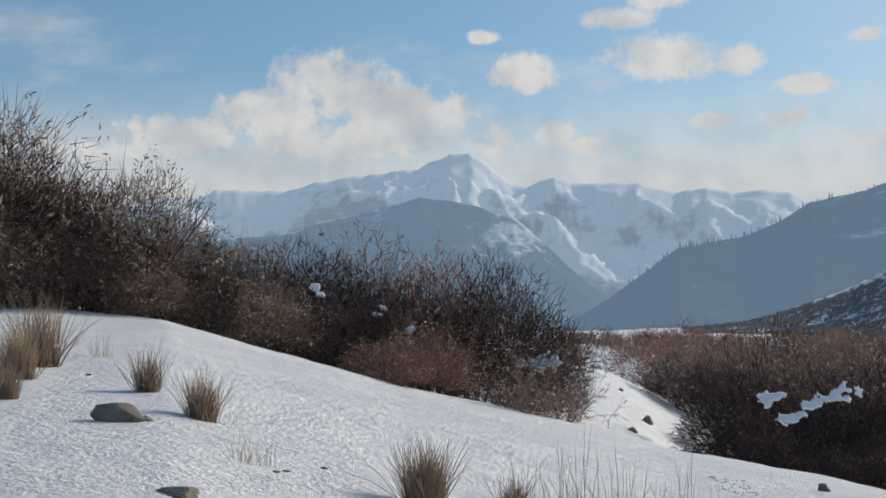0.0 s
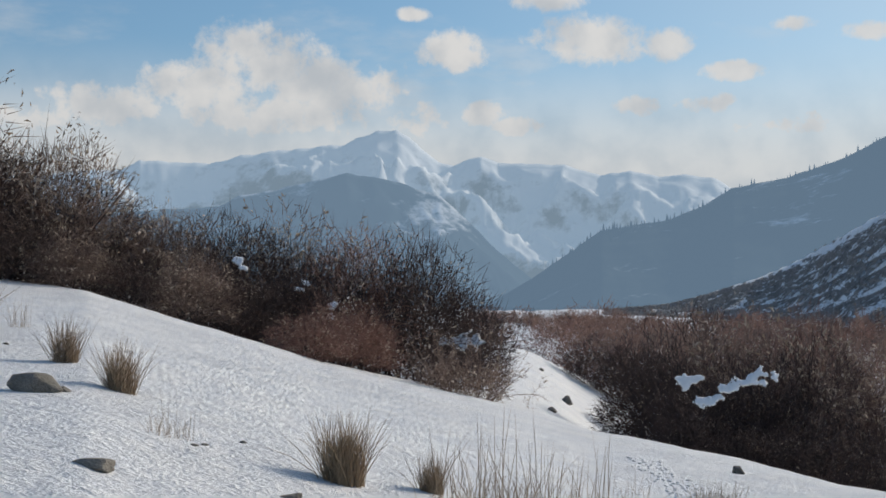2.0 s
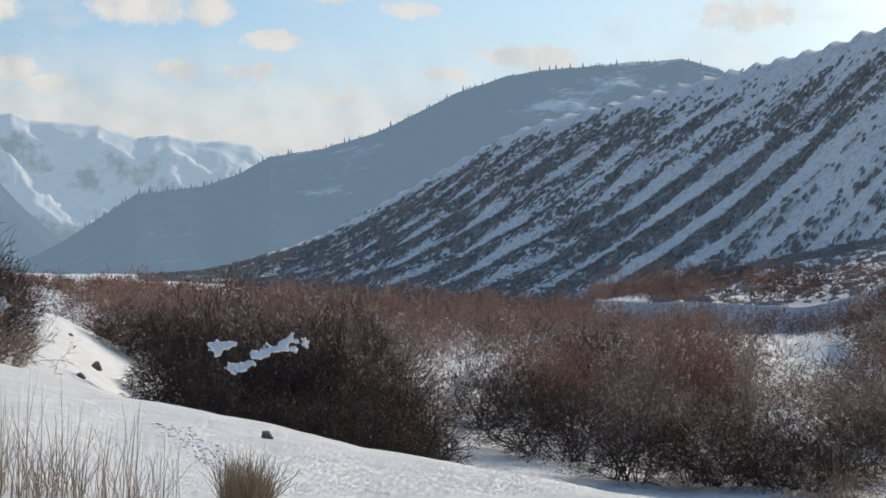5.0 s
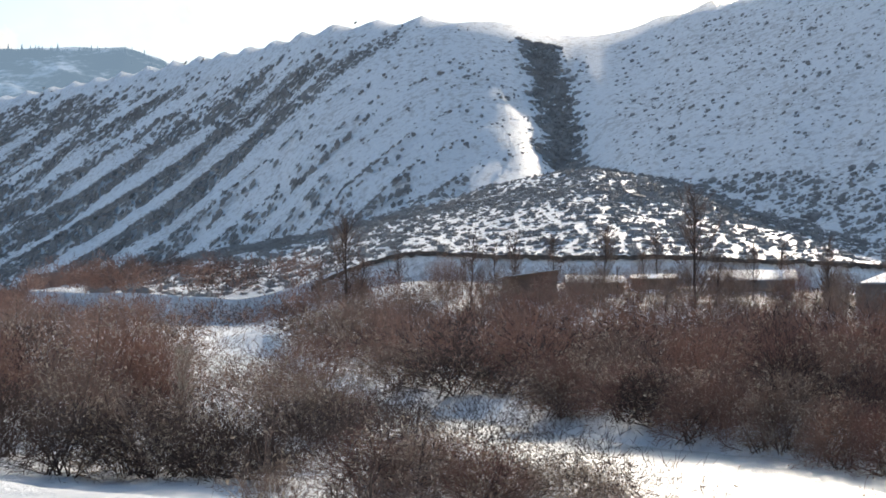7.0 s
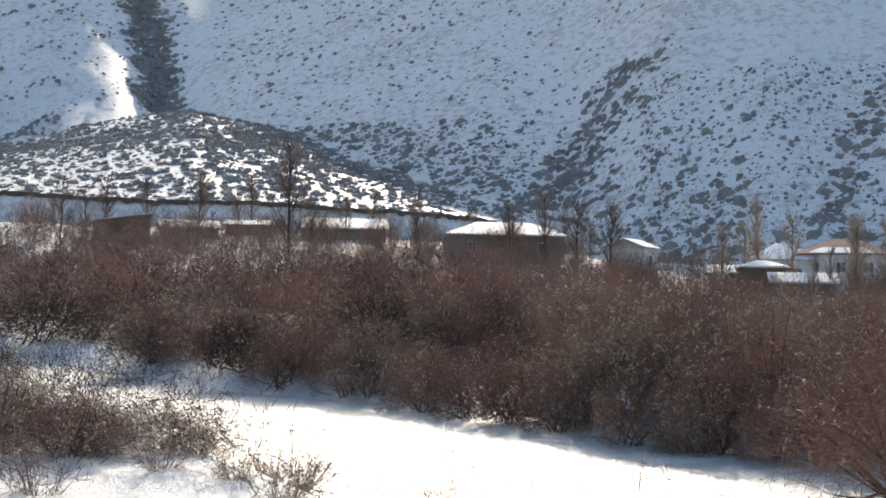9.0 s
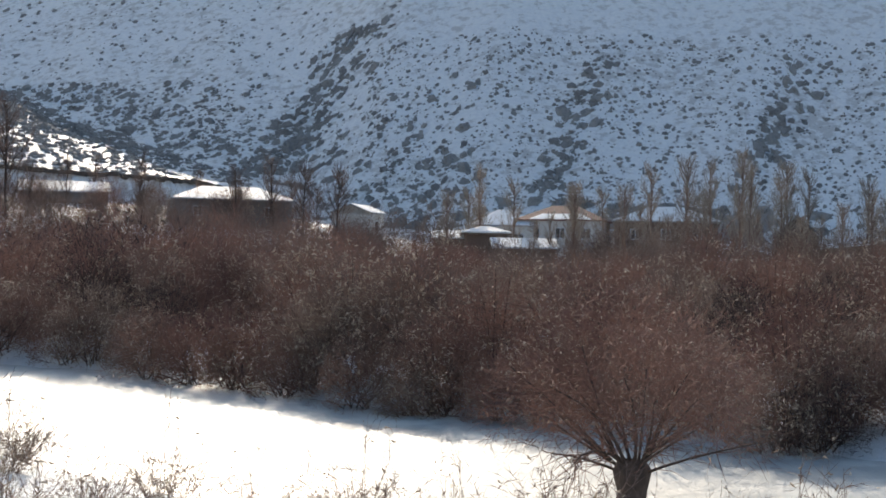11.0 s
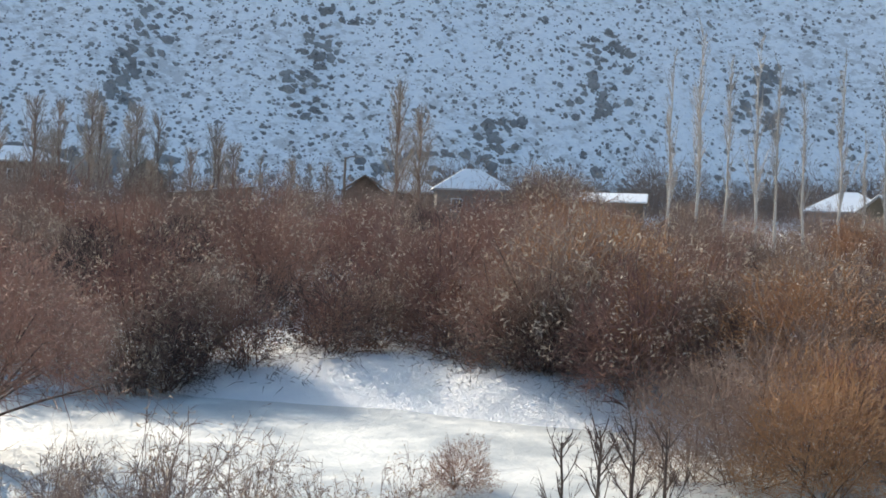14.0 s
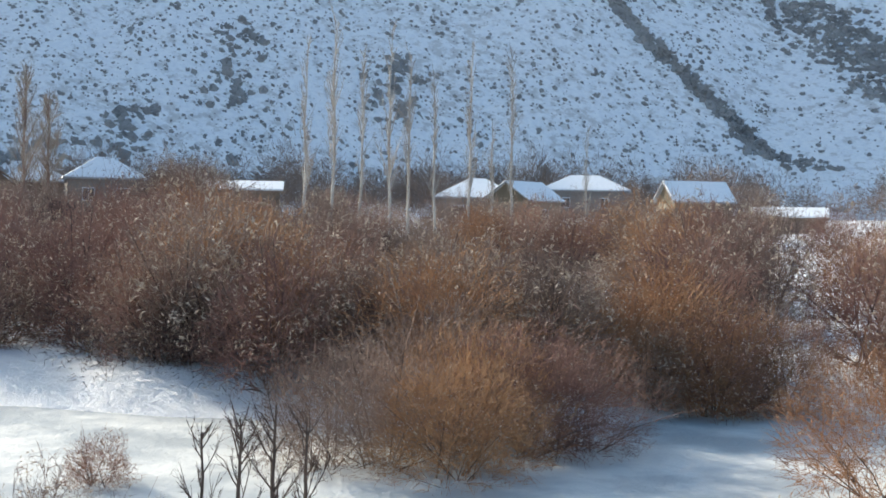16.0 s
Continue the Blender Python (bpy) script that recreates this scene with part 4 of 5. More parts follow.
def hillside_shrubs():
    r = np.random.default_rng(41)
    spots = []
    for a0, drift, s0, s1, w, count in BANDS:
        for s in r.uniform(s0, s1, count):
            spots.append((a0 + drift * s + r.normal(0, w), s, r.uniform(0.7, 1.9)))
    # the first hill: brush fills the gullies that slant up it, thinning out towards the ravine
    c, s = r.uniform(-8, 78, 60000), r.random(60000) ** 1.15
    az = c + 28 * s
    stripe = 0.5 + 0.5 * fbm(c * 0.75 + 0.25 * fbm(c * 0.4, s * 5, 3), 0.35 * s + 4, 3) * 1.9
    fill = np.interp(c, [-8, 24, 33, 40, 46, 52, 60, 78], [1.2, 1.2, 1.02, 0.8, 0.52, 0.16, 0.03, 0.0]) * np.interp(s, [0, 0.15, 0.8, 0.93, 1], [1.25, 1, 0.7, 0.1, 0])
    low = 1.25 * np.exp(-s / np.interp(az, [56, 70], [0.21, 0.12])) * np.interp(az, [18, 60, 80], [1, 0.8, 0.5])
    keep = (az > 14) & (az < 80.5) & (r.random(60000) < np.maximum(low, smooth01((stripe - 1 + fill) * 4 + 0.5) * np.interp(fill, [0, 0.3], [0.1, 1]) * np.interp(s, [0.9, 0.97], [1, 0]) + np.interp(s, [0.85, 0.95], [0.07, 0])))
    spots += [(a, q, w) for a, q, w in zip(az[keep], s[keep], r.uniform(0.4, 1.05, int(keep.sum())))]
    for az in r.uniform(82, 116, 3600):
        spots.append((az, 0.9 * r.random() ** 1.4, 0.25 + 0.8 * r.random() ** 3))
    # the debris cone is thick with them
    for az in np.concatenate([r.uniform(48, 104, 2600), r.normal(82, 9, 2200)]):
        f = float(hill_at(az)[0])
        c = float(hill_at(az)[1])
        spots.append((az, (113.5 + (f + 24 - 113.5) * r.random() - f) / (c - f), 0.5 + 1.1 * r.random() ** 2))
    for az in r.uniform(112, 216, 15000):
        spots.append((az, (0.34 if az < 175 else 0.45) * r.random() ** 1.05, 0.25 + 0.7 * r.random() ** 3))
    for az in r.normal(132, 4.5, 130):
        spots.append((az, r.uniform(0.015, 0.06), r.uniform(1.3, 3.0)))
    for az in r.uniform(84, 120, 420):
        spots.append((az + r.normal(0, 0.5), abs(r.normal(0, 0.1)) + 0.01, r.uniform(0.8, 2.0)))
    for az in r.uniform(105, 214, 260):
        spots.append((az, r.normal(-0.01, 0.02), r.uniform(1.2, 2.4)))
    for az in r.uniform(62, 104, 1300):
        spots.append((az, r.uniform(-0.10, 0.22), r.uniform(0.25, 0.9)))
    az, s, size = np.array(spots).T
    foot, crest, _ = hill_at(az)
    d = foot + (crest - foot) * s
    x, y = spread(az, d)
    z = ground_z(x, y)
    size = size * (0.75 + d / 420) * np.interp(az, [30, 58, 76, 84, 100, 125, 216], [1.3, 1.1, 0.7, 0.9, 0.65, 0.72, 0.75])
    # each a low uneven mound with shoots standing out of it
    n, m, k = len(spots), 5, 7
    mid = np.stack([x, y, z - 0.05], -1)
    wide = size * r.uniform(0.45, 0.8, n)
    turn = np.arange(m)[None] * 2 * math.pi / m + r.uniform(0, 1, (n, 1))
    rim = np.stack([np.cos(turn), np.sin(turn), 0 * turn], -1) * (wide[:, None] * r.uniform(0.5, 1.35, (n, m)))[..., None]
    base = mid[:, None] + rim
    base[..., 2] = ground_z(base[..., 0], base[..., 1]) - 0.1
    belly = mid[:, None] + rim * r.uniform(0.6, 1.1, (n, m, 1))
    belly[..., 2] = base[..., 2] + 0.1 + wide[:, None] * r.uniform(0.1, 0.55, (n, m))
    tip = mid + np.stack([wide * r.normal(0, 0.25, n), wide * r.normal(0, 0.25, n), wide * r.uniform(0.4, 0.8, n)], -1)
    verts = np.concatenate([base, belly, tip[:, None]], 1).reshape(-1, 3)
    at = np.arange(n)[:, None] * (2 * m + 1)
    faces = []
    for e in range(m):
        f = (e + 1) % m
        faces += [at + [e, f, m + f], at + [e, m + f, m + e], at + [m + e, m + f, 2 * m]]
    ang, tilt = r.uniform(0, 6.283, (n, k)), r.uniform(0.2, 1.4, (n, k))
    way = np.stack([np.sin(tilt) * np.cos(ang), np.sin(tilt) * np.sin(ang), np.cos(tilt) * 0.7], -1) * (size[:, None] * r.uniform(0.5, 1.15, (n, k)))[..., None]
    c = mid[:, None] + way * 0.1
    across = np.cross(way, r.normal(0, 1, (n, k, 3)))
    across /= np.linalg.norm(across, axis=-1, keepdims=True)
    deep = np.cross(way, across)
    deep /= np.linalg.norm(deep, axis=-1, keepdims=True)
    b = 0.13 * size[:, None, None]
    more = np.stack([c + way, c + across * b, c - across * b * 0.5 + deep * b * 0.8, c - across * b * 0.5 - deep * b * 0.8], 2).reshape(-1, 3)
    q = len(verts) + np.arange(n * k)[:, None] * 4
    faces = np.concatenate(faces + [q + [0, 1, 2], q + [0, 2, 3], q + [0, 3, 1]])
    verts = np.vstack([verts, more])
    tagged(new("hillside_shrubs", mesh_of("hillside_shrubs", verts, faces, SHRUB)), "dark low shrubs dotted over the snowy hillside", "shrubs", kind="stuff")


hillside_shrubs()


# ---- trees ----
def tree_meshes(seed, h, trunk_r, fork, limbs, reach, lift, per1, per2, wood, twig, thick):
    """A bare tree: one tapered trunk, limbs and a crown of twigs."""
    r = np.random.default_rng(seed)
    k = 9
    t = np.linspace(0, 1, k)
    lean = r.normal(0, 0.012, 2)
    sway = np.cumsum(r.normal(0, 0.006, (k, 2)), 0)
    trunk = np.stack([h * (lean[0] * t + sway[:, 0]), h * (lean[1] * t + sway[:, 1]), h * 0.98 * t - 0.2], -1)[None]
    vt, ft = tubes(trunk, (trunk_r * (1 - t) ** 0.8 + 0.012)[None], 8)
    at = r.uniform(fork, 0.97, limbs)
    start = np.stack([np.interp(at, t, trunk[0, :, i]) for i in range(3)], -1)
    ang = r.uniform(0, 6.283, limbs)
    way = np.stack([np.cos(ang), np.sin(ang), np.full(limbs, lift)], -1)
    length = h * reach * r.uniform(0.5, 1.1, limbs) * (1.15 - at * 0.75)
    bend = np.zeros((limbs, 3))
    bend[:, 2] = 0.35
    p0 = shoots(r, start, way, length, 4, bend, 0.1)
    p1, l1 = branch_off(r, p0, length, per1, 0.35, 0.15, 1.0, 0.5, 3, 0.2, 0.12)
    p2, l2 = branch_off(r, p1, l1, per2, 0.4, 0.2, 1.0, 0.55, 2, 0.0, 0.0)
    taper = lambda q, kk, n: np.repeat(np.linspace(q, q * 0.4, kk)[None], n, 0)
    va, fa = tubes(p0, taper(thick * 2, 4, limbs), 4)
    vb, fb = tubes(p1, taper(thick, 3, len(p1)))
    vc, fc = tubes(p2, taper(thick * 0.7, 2, len(p2)))
    return [("trunk", mesh_of("trunk", vt, ft, wood, smooth=True)), ("wood", mesh_of("wood", va, fa, wood)),
            ("crown", mesh_of("crown", *joined((vb, fb), (vc, fc)), twig))]


TALL = family([tree_meshes(s, 15.0, 0.115, 0.28, 46, 0.13, 2.6, 3, 2, POPLAR, TWIG_PALE, 0.016) for s in (51, 52, 53)], "tall slender bare poplar with a pale trunk", "tree", "poplars by the village", "poplar_tree")
# heading and height of the top in degrees, of the row beside the village
for k, (az, top) in enumerate([(174.4, 9.7), (176.1, 11.2), (177.8, 9.1), (179.9, 10.7), (181.1, 8.9), (182.9, 7.8), (185.2, 9.7), (186.6, 4.2), (188.1, 9.4), (193.1, 4.2), (207.8, 4.9)]):
    d = 45 + (k * 7 % 5) * 0.8
    x, y = polar(az, d)
    size = (sight(az, d, top) - gz(x, y)) / 15.0
    plant(TALL, x, y, size, 1.0, k % 3)
FUZZY = family([tree_meshes(s, 9.0, 0.13, 0.12, 50, 0.24, 1.5, 7, 6, TWIG_BROWN, TWIG_PALE, 0.016) for s in (61, 62)], "bare young poplar with a pale twiggy crown", "tree", "village trees", "poplar_tree")
BROAD = family([tree_meshes(s, 9.0, 0.12, 0.06, 60, 0.32, 1.1, 6, 5, BARK_DARK, TWIG_BROWN, 0.016) for s in (63, 64)], "bare brown tree with a broad twiggy crown", "tree", "village trees", "bare_tree")
for k, (az, d, top) in enumerate([(156.6, 66, 6.6), (158.2, 67, 5.4), (119.8, 74, 4.6), (126, 72, 3.8), (131, 76, 4.6), (133, 78, 5.5), (134.8, 75, 4.9), (136.5, 80, 6.0), (137.4, 77, 4.6), (139.6, 76, 5.2), (141, 80, 4.2),
                                  (144.5, 78, 3.9), (87.1, 92, 8.1), (81.5, 96, 5.8), (76.3, 97, 5.2), (65.4, 90, 6.4), (96.2, 100, 5.0), (84.6, 104, 5.4), (73.5, 92, 5.0), (107.6, 88, 4.6), (105.6, 92, 4.8), (110, 84, 4.4), (103, 90, 4.2), (54.4, 25, -2.2), (167, 36, -2.2), (189, 40, -2.4)]):
    x, y = polar(az, d)
    plant(BROAD if d > 81 else FUZZY, x, y, (sight(az, d, top) - gz(x, y)) / 9.0, 1.0, k % 2)


for k in range(26):
    az, d = 116 + 1.45 * k + rng.uniform(-0.5, 0.5), rng.uniform(64, 78)
    x, y = polar(az, d)
    plant(FUZZY, x, y, rng.uniform(0.55, 0.95), 1.0, k % 2)
for k in range(16):
    az, d = 63 + 3.1 * k + rng.uniform(-1, 1), rng.uniform(86, 108)
    x, y = polar(az, d)
    plant(BROAD, x, y, rng.uniform(0.42, 0.72), 1.0, k % 2)


SAPLING = family([tree_meshes(s, 2.0, 0.028, 0.12, 15, 0.38, 1.2, 4, 4, BARK_DARK, TWIG_DARK, 0.007) for s in (65, 66, 67)], "thin dark bare sapling beside the ice", "sapling", "saplings on the shore", "sapling")
for k, (az, d, h) in enumerate([(168.0, 12.0, 0.85), (170.2, 11.7, 1.0), (172.6, 12.1, 1.05), (174.6, 12.4, 0.9), (65.0, 14.4, 0.75), (67.3, 14.9, 0.8)]):
    plant(SAPLING, *polar(az, d), h, 1.0, k % 3)


def pollard():
    """The thick cut-back willow at the river's edge."""
    r = np.random.default_rng(71)
    k = 8
    t = np.linspace(0, 1, k)
    trunk = np.stack([0.10 * t + 0.04 * np.sin(5 * t), 0 * t, -0.25 + 1.25 * t], -1)[None]
    vt, ft = tubes(trunk, np.array([[0.36, 0.29, 0.26, 0.25, 0.26, 0.30, 0.33, 0.22]]), 12)
    for i in range(len(vt)):
        vt[i] *= [1 + 0.12 * math.sin(vt[i][2] * 9 + i), 1 + 0.12 * math.cos(vt[i][2] * 7 + i * 2), 1]
    n = 24
    ang = r.uniform(0, 6.283, n)
    tilt = 0.1 + 1.1 * r.random(n)
    way = np.stack([np.sin(tilt) * np.cos(ang), np.sin(tilt) * np.sin(ang), np.cos(tilt)], -1)
    start = np.stack([0.10 + 0.18 * np.cos(ang), 0.18 * np.sin(ang), r.uniform(0.75, 1.0, n)], -1)
    length = r.uniform(1.3, 2.3, n) * (1.05 - 0.15 * tilt)
    p0 = shoots(r, start, way, length, 5, way * [0.1, 0.1, 0] + [0, 0, 0.05], 0.28)
    p1, l1 = branch_off(r, p0, length, 20, 0.75, 0.15, 1.0, 0.42, 3, -0.12, 0.35)
    # fine twigs fill a broad low dome, wider on the side away from the lean
    way, far = domed(r, 1, 7500, 4.2)
    at = way[0] * [2.55, 2.3, 1.75] * far[0][:, None] + [0.35, 0, 2.1]
    at[:, 2] = np.maximum(at[:, 2], 0.7 + 0.15 * r.random(len(at)))
    p2 = shoots(r, at, way[0] * 0.7 + r.normal(0, 0.65, at.shape), r.uniform(0.18, 0.5, len(at)), 2, np.zeros(at.shape), 0.0)
    taper = lambda q, kk, m: np.repeat(np.linspace(q, q * 0.4, kk)[None], m, 0)
    meshes = [("trunk", mesh_of("trunk", vt, ft, BARK_DARK, smooth=True))]
    for i in range(n):
        v, f = tubes(p0[i:i + 1], taper(0.03, 5, 1), 6)
        meshes.append(("limb", mesh_of("limb", v, f, BARK_DARK, smooth=True)))
    vb, fb = tubes(p1, taper(0.009, 3, len(p1)))
    vc, fc = tubes(p2, taper(0.006, 2, len(p2)))
    meshes.append(("crown", mesh_of("crown", *joined((vb, fb), (vc, fc)), TWIG_RED)))
    tips = p2[r.random(len(p2)) < 0.14][:, 1]
    v, f = flecks(r, tips, 0.036)
    meshes.append(("dry_foliage", mesh_of("dry_foliage", v, f, DRY_LEAF)))
    x, y = polar(130.1, 15.3)
    return thing("pollard_willow", meshes, stand(x, y, -20, 1.05), "pollarded willow with a thick dark trunk and reddish twigs", "tree")


pollard()
# bushes that stand out by the near shore: kind, heading, distance, size, height
for kind, az, d, size, tall in [(0, 176, 14.4, 0.72, 1.0), (1, 179.5, 14.6, 0.82, 0.95), (2, 185.5, 15.2, 0.9, 0.95), (3, 189, 15.4, 0.92, 1.0), (1, 183, 15.8, 0.95, 1.0), (3, 192.5, 15.8, 0.78, 1.0),
                                (2, 207.4, 13.4, 0.85, 1.05), (2, 210.5, 14.4, 1.0, 1.0), (2, 184.5, 14.0, 0.72, 1.0)]:
    x, y = polar(az, d)
    plant(FINE, x, y, size, tall, kind, "orange-brown fine-twigged willow bush at the river's edge" if kind == 2 else "")


# ---- village ----
def plaster(name, c):
    return material(name, [tuple(v * 0.85 for v in c), c], 0.8, 12, 0.9, 0.3, 0.01)


WHITEWASH = plaster("whitewash", (0.62, 0.62, 0.60))
CLAY = plaster("clay_wall", (0.18, 0.125, 0.095))
GREY_WALL = plaster("grey_wall", (0.21, 0.195, 0.185))
YELLOW = plaster("yellow_wall", (0.235, 0.195, 0.145))
WOOD = material("old_wood", [(0.16, 0.12, 0.09), (0.26, 0.20, 0.15)], 2, 25, 0.85, 0.4, 0.01)
ROOF_RED = material("red_roof", [(0.15, 0.045, 0.04), (0.21, 0.07, 0.055)], 2, 20, 0.6, 0.3, 0.01)
ROOF_GREY = material("grey_roof", [(0.25, 0.26, 0.28), (0.38, 0.40, 0.42)], 2, 20, 0.5, 0.3, 0.01)
PANE = material("window_pane", [(0.03, 0.035, 0.04), (0.05, 0.055, 0.06)], 2, 20, 0.08, 0.0, 0.001)
FRAME = material("window_frame", [(0.45, 0.50, 0.55), (0.60, 0.62, 0.64)], 3, 30, 0.5, 0.1, 0.003)


def box_bm(x0, x1, y0, y1, z0, z1, bevel=0.0):
    bm = bmesh.new()
    bmesh.ops.create_cube(bm, size=1.0, matrix=Matrix.Translation(((x0 + x1) / 2, (y0 + y1) / 2, (z0 + z1) / 2)) @ Matrix.Diagonal((x1 - x0, y1 - y0, z1 - z0, 1)))
    if bevel:
        bmesh.ops.bevel(bm, geom=bm.edges[:], offset=bevel, segments=1, affect="EDGES")
    return bm


def roof_slab(w, d, z, rise, kind, thick, over):
    """A roof as a solid slab of even thickness: hip, gable or single pitch."""
    a, b = w / 2 + over, d / 2 + over
    if kind == "hip":
        ridge = max(a - b, a * 0.18)
        low = [(-a, -b, 0), (a, -b, 0), (a, b, 0), (-a, b, 0)]
        top = [(-ridge, 0, rise), (ridge, 0, rise)]
        faces = [(0, 1, 5, 4), (1, 2, 5), (2, 3, 4, 5), (3, 0, 4)]
    elif kind == "gable":
        low = [(-a, -b, 0), (a, -b, 0), (a, b, 0), (-a, b, 0)]
        top = [(-a, 0, rise), (a, 0, rise)]
        faces = [(0, 1, 5, 4), (2, 3, 4, 5)]
    else:
        low = [(-a, -b, 0), (a, -b, rise), (a, b, rise), (-a, b, 0)]
        top, faces = [], [(0, 1, 2, 3)]
    pts = low + top
    bm = bmesh.new()
    up = [bm.verts.new((x, y, z + q + thick)) for x, y, q in pts]
    dn = [bm.verts.new((x, y, z + q)) for x, y, q in pts]
    for f in faces:
        bm.faces.new([up[i] for i in f])
        bm.faces.new([dn[i] for i in reversed(f)])
    seen = {}
    for f in faces:
        for i, j in zip(f, f[1:] + f[:1]):
            seen[(i, j)] = 1
    for i, j in seen:
        if (j, i) not in seen:
            bm.faces.new([up[j], up[i], dn[i], dn[j]])
    bmesh.ops.recalc_face_normals(bm, faces=bm.faces[:])
    return bm


def house(az, d, w, dep, h, rise, kind, turn, wall, roof, snow=0.12, windows=2, label="small village house with a snowy roof", bare=0.0, name="house", top=None):
    """A house whose ridge stands top degrees up on the plan, or whose walls are h high."""
    x, y = polar(az, d)
    root = new(name)
    base = gz(x, y) - 0.3
    root.matrix_basis = pose(x, y, base, 0, 0, turn - float(heading(az)))
    h = h + 0.3 if top is None else max(sight(az, d, top) - rise - 0.2 - base, 1.2)
    snow *= 0.75
    part("wall", box_bm(-w / 2, w / 2, -dep / 2, dep / 2, 0, h, 0.02), wall, root)
    if kind == "gable":
        for s in (-1, 1):
            bm = bmesh.new()
            q = [(s * w / 2, -dep / 2, h), (s * w / 2, dep / 2, h), (s * w / 2, 0, h + rise)]
            f1 = bm.faces.new([bm.verts.new(p) for p in q])
            bmesh.ops.solidify(bm, geom=[f1], thickness=0.15)
            part("gable_wall", bm, wall, root)
    if kind == "mono":
        bm = bmesh.new()
        front = [bm.verts.new(p) for p in ((-w / 2, -dep / 2, h), (w / 2, -dep / 2, h), (w / 2, -dep / 2, h + rise))]
        back = [bm.verts.new(p) for p in ((-w / 2, dep / 2, h), (w / 2, dep / 2, h), (w / 2, dep / 2, h + rise))]
        bm.faces.new(front), bm.faces.new(back[::-1])
        bm.faces.new([front[1], back[1], back[2], front[2]])
        part("gable_wall", bm, wall, root)
    rf = part("roof", roof_slab(w, dep, h + 0.004, rise, kind, 0.1, 0.35), roof, root)
    if snow:
        bm = roof_slab(w * (1 - bare), dep, h + 0.108, rise * (1 - bare * 0.3), kind, snow, 0.30)
        bmesh.ops.bevel(bm, geom=bm.edges[:], offset=0.04, segments=1, affect="EDGES")
        part("snow_cover", bm, SNOW_CAP, root)
    for i in range(windows):
        cx = (i + 0.5) / windows * w * 0.9 - w * 0.45
        win = part("window", box_bm(cx - 0.5, cx + 0.5, -dep / 2 - 0.05, -dep / 2 + 0.02, h - 1.75, h - 0.65, 0.01), FRAME, root)
        for s in (-1, 1):
            part("pane", box_bm(cx + s * 0.23 - 0.19, cx + s * 0.23 + 0.19, -dep / 2 - 0.056, -dep / 2 - 0.03, h - 1.65, h - 0.75), PANE, win)
    return tagged(root, label, "house" if windows else "shed", "village houses")


SHED = "low clay shed with a snow-covered roof"
house(77.0, 96, 5.6, 5, 2.9, 0.9, "mono", 10, CLAY, WOOD, 0.1, 0, "clay barn with a single-pitch roof edged with snow", name="barn", top=2.84)
house(80.9, 99, 6.5, 5, 2.2, 0.9, "gable", 4, CLAY, WOOD, 0.2, 0, SHED, name="shed", top=2.07)
house(84.4, 103, 5.0, 5, 1.9, 0.6, "gable", -5, CLAY, WOOD, 0.15, 0, SHED, name="shed", top=1.99)
house(91.0, 103, 10.0, 6, 1.5, 1.3, "gable", 3, GREY_WALL, ROOF_GREY, 0.15, 0, "long grey stable under a snowy gable roof", name="stable", top=1.60)
house(102.4, 95, 13.0, 7, 2.4, 1.5, "hip", 8, GREY_WALL, ROOF_GREY, 0.12, 3, "long grey house with a snowy hipped roof", top=2.86)
house(111.6, 88, 4.6, 4, 2.3, 0.9, "gable", 70, WHITEWASH, ROOF_GREY, 0.1, 1, "small whitewashed house with a gable roof", top=1.92)
house(118.2, 74, 3.6, 3, 1.7, 0.7, "gable", 0, CLAY, WOOD, 0.15, 0, SHED, name="shed", top=0.22)
house(121.5, 84, 6.0, 6, 2.5, 1.6, "hip", 0, WHITEWASH, ROOF_GREY, 0.12, 2, "whitewashed house with a snow-covered hipped roof", top=1.66)
house(120.2, 73, 3.6, 3.5, 1.6, 0.5, "hip", 4, CLAY, WOOD, 0.22, 0, SHED, name="shed", top=0.46)
house(122.7, 71, 5.0, 4, 1.6, 0.8, "gable", 6, CLAY, WOOD, 0.22, 0, SHED, name="shed", top=-0.34)
house(125.4, 84, 8.4, 6, 2.7, 1.5, "hip", -8, WHITEWASH, ROOF_RED, 0.1, 3, "whitewashed house with a red roof half under snow", bare=0.35, top=1.97)
house(132.0, 85, 10.0, 7, 2.9, 1.5, "hip", 0, CLAY, ROOF_GREY, 0.12, 3, "brown house with a snowy hipped roof", top=1.85)
house(140.3, 82, 4.4, 4, 2.5, 1.9, "gable", 90, WOOD, ROOF_GREY, 0.12, 1, "small wooden house with a steep snowy gable roof", top=1.26)
house(144.3, 72, 7.0, 4, 2.0, 0.8, "mono", 5, WOOD, WOOD, 0.12, 0, "wooden lean-to with a slanting snowy roof", name="shed", top=-0.42)
house(154.5, 70, 3.2, 3.2, 2.2, 1.3, "gable", 90, WOOD, WOOD, 0.0, 0, "small dark wooden hut with a pointed roof", name="hut", top=0.48)
house(157.4, 73, 4.8, 4, 2.0, 1.3, "hip", 0, CLAY, ROOF_GREY, 0.14, 0, SHED, name="shed", top=0.36)
house(161.5, 70, 6.0, 5, 2.8, 1.7, "hip", 4, GREY_WALL, ROOF_GREY, 0.12, 2, "grey house with a pale hipped roof", top=0.98)
house(170.3, 68, 6.0, 4, 2.4, 0.7, "gable", -3, WOOD, WOOD, 0.2, 0, "wooden shed with thick snow on its flat roof", name="shed", top=-0.42)
house(185.7, 84, 8.0, 7, 2.4, 1.9, "hip", 0, GREY_WALL, ROOF_GREY, 0.12, 2, "low grey house with a snowy hipped roof", top=0.16)
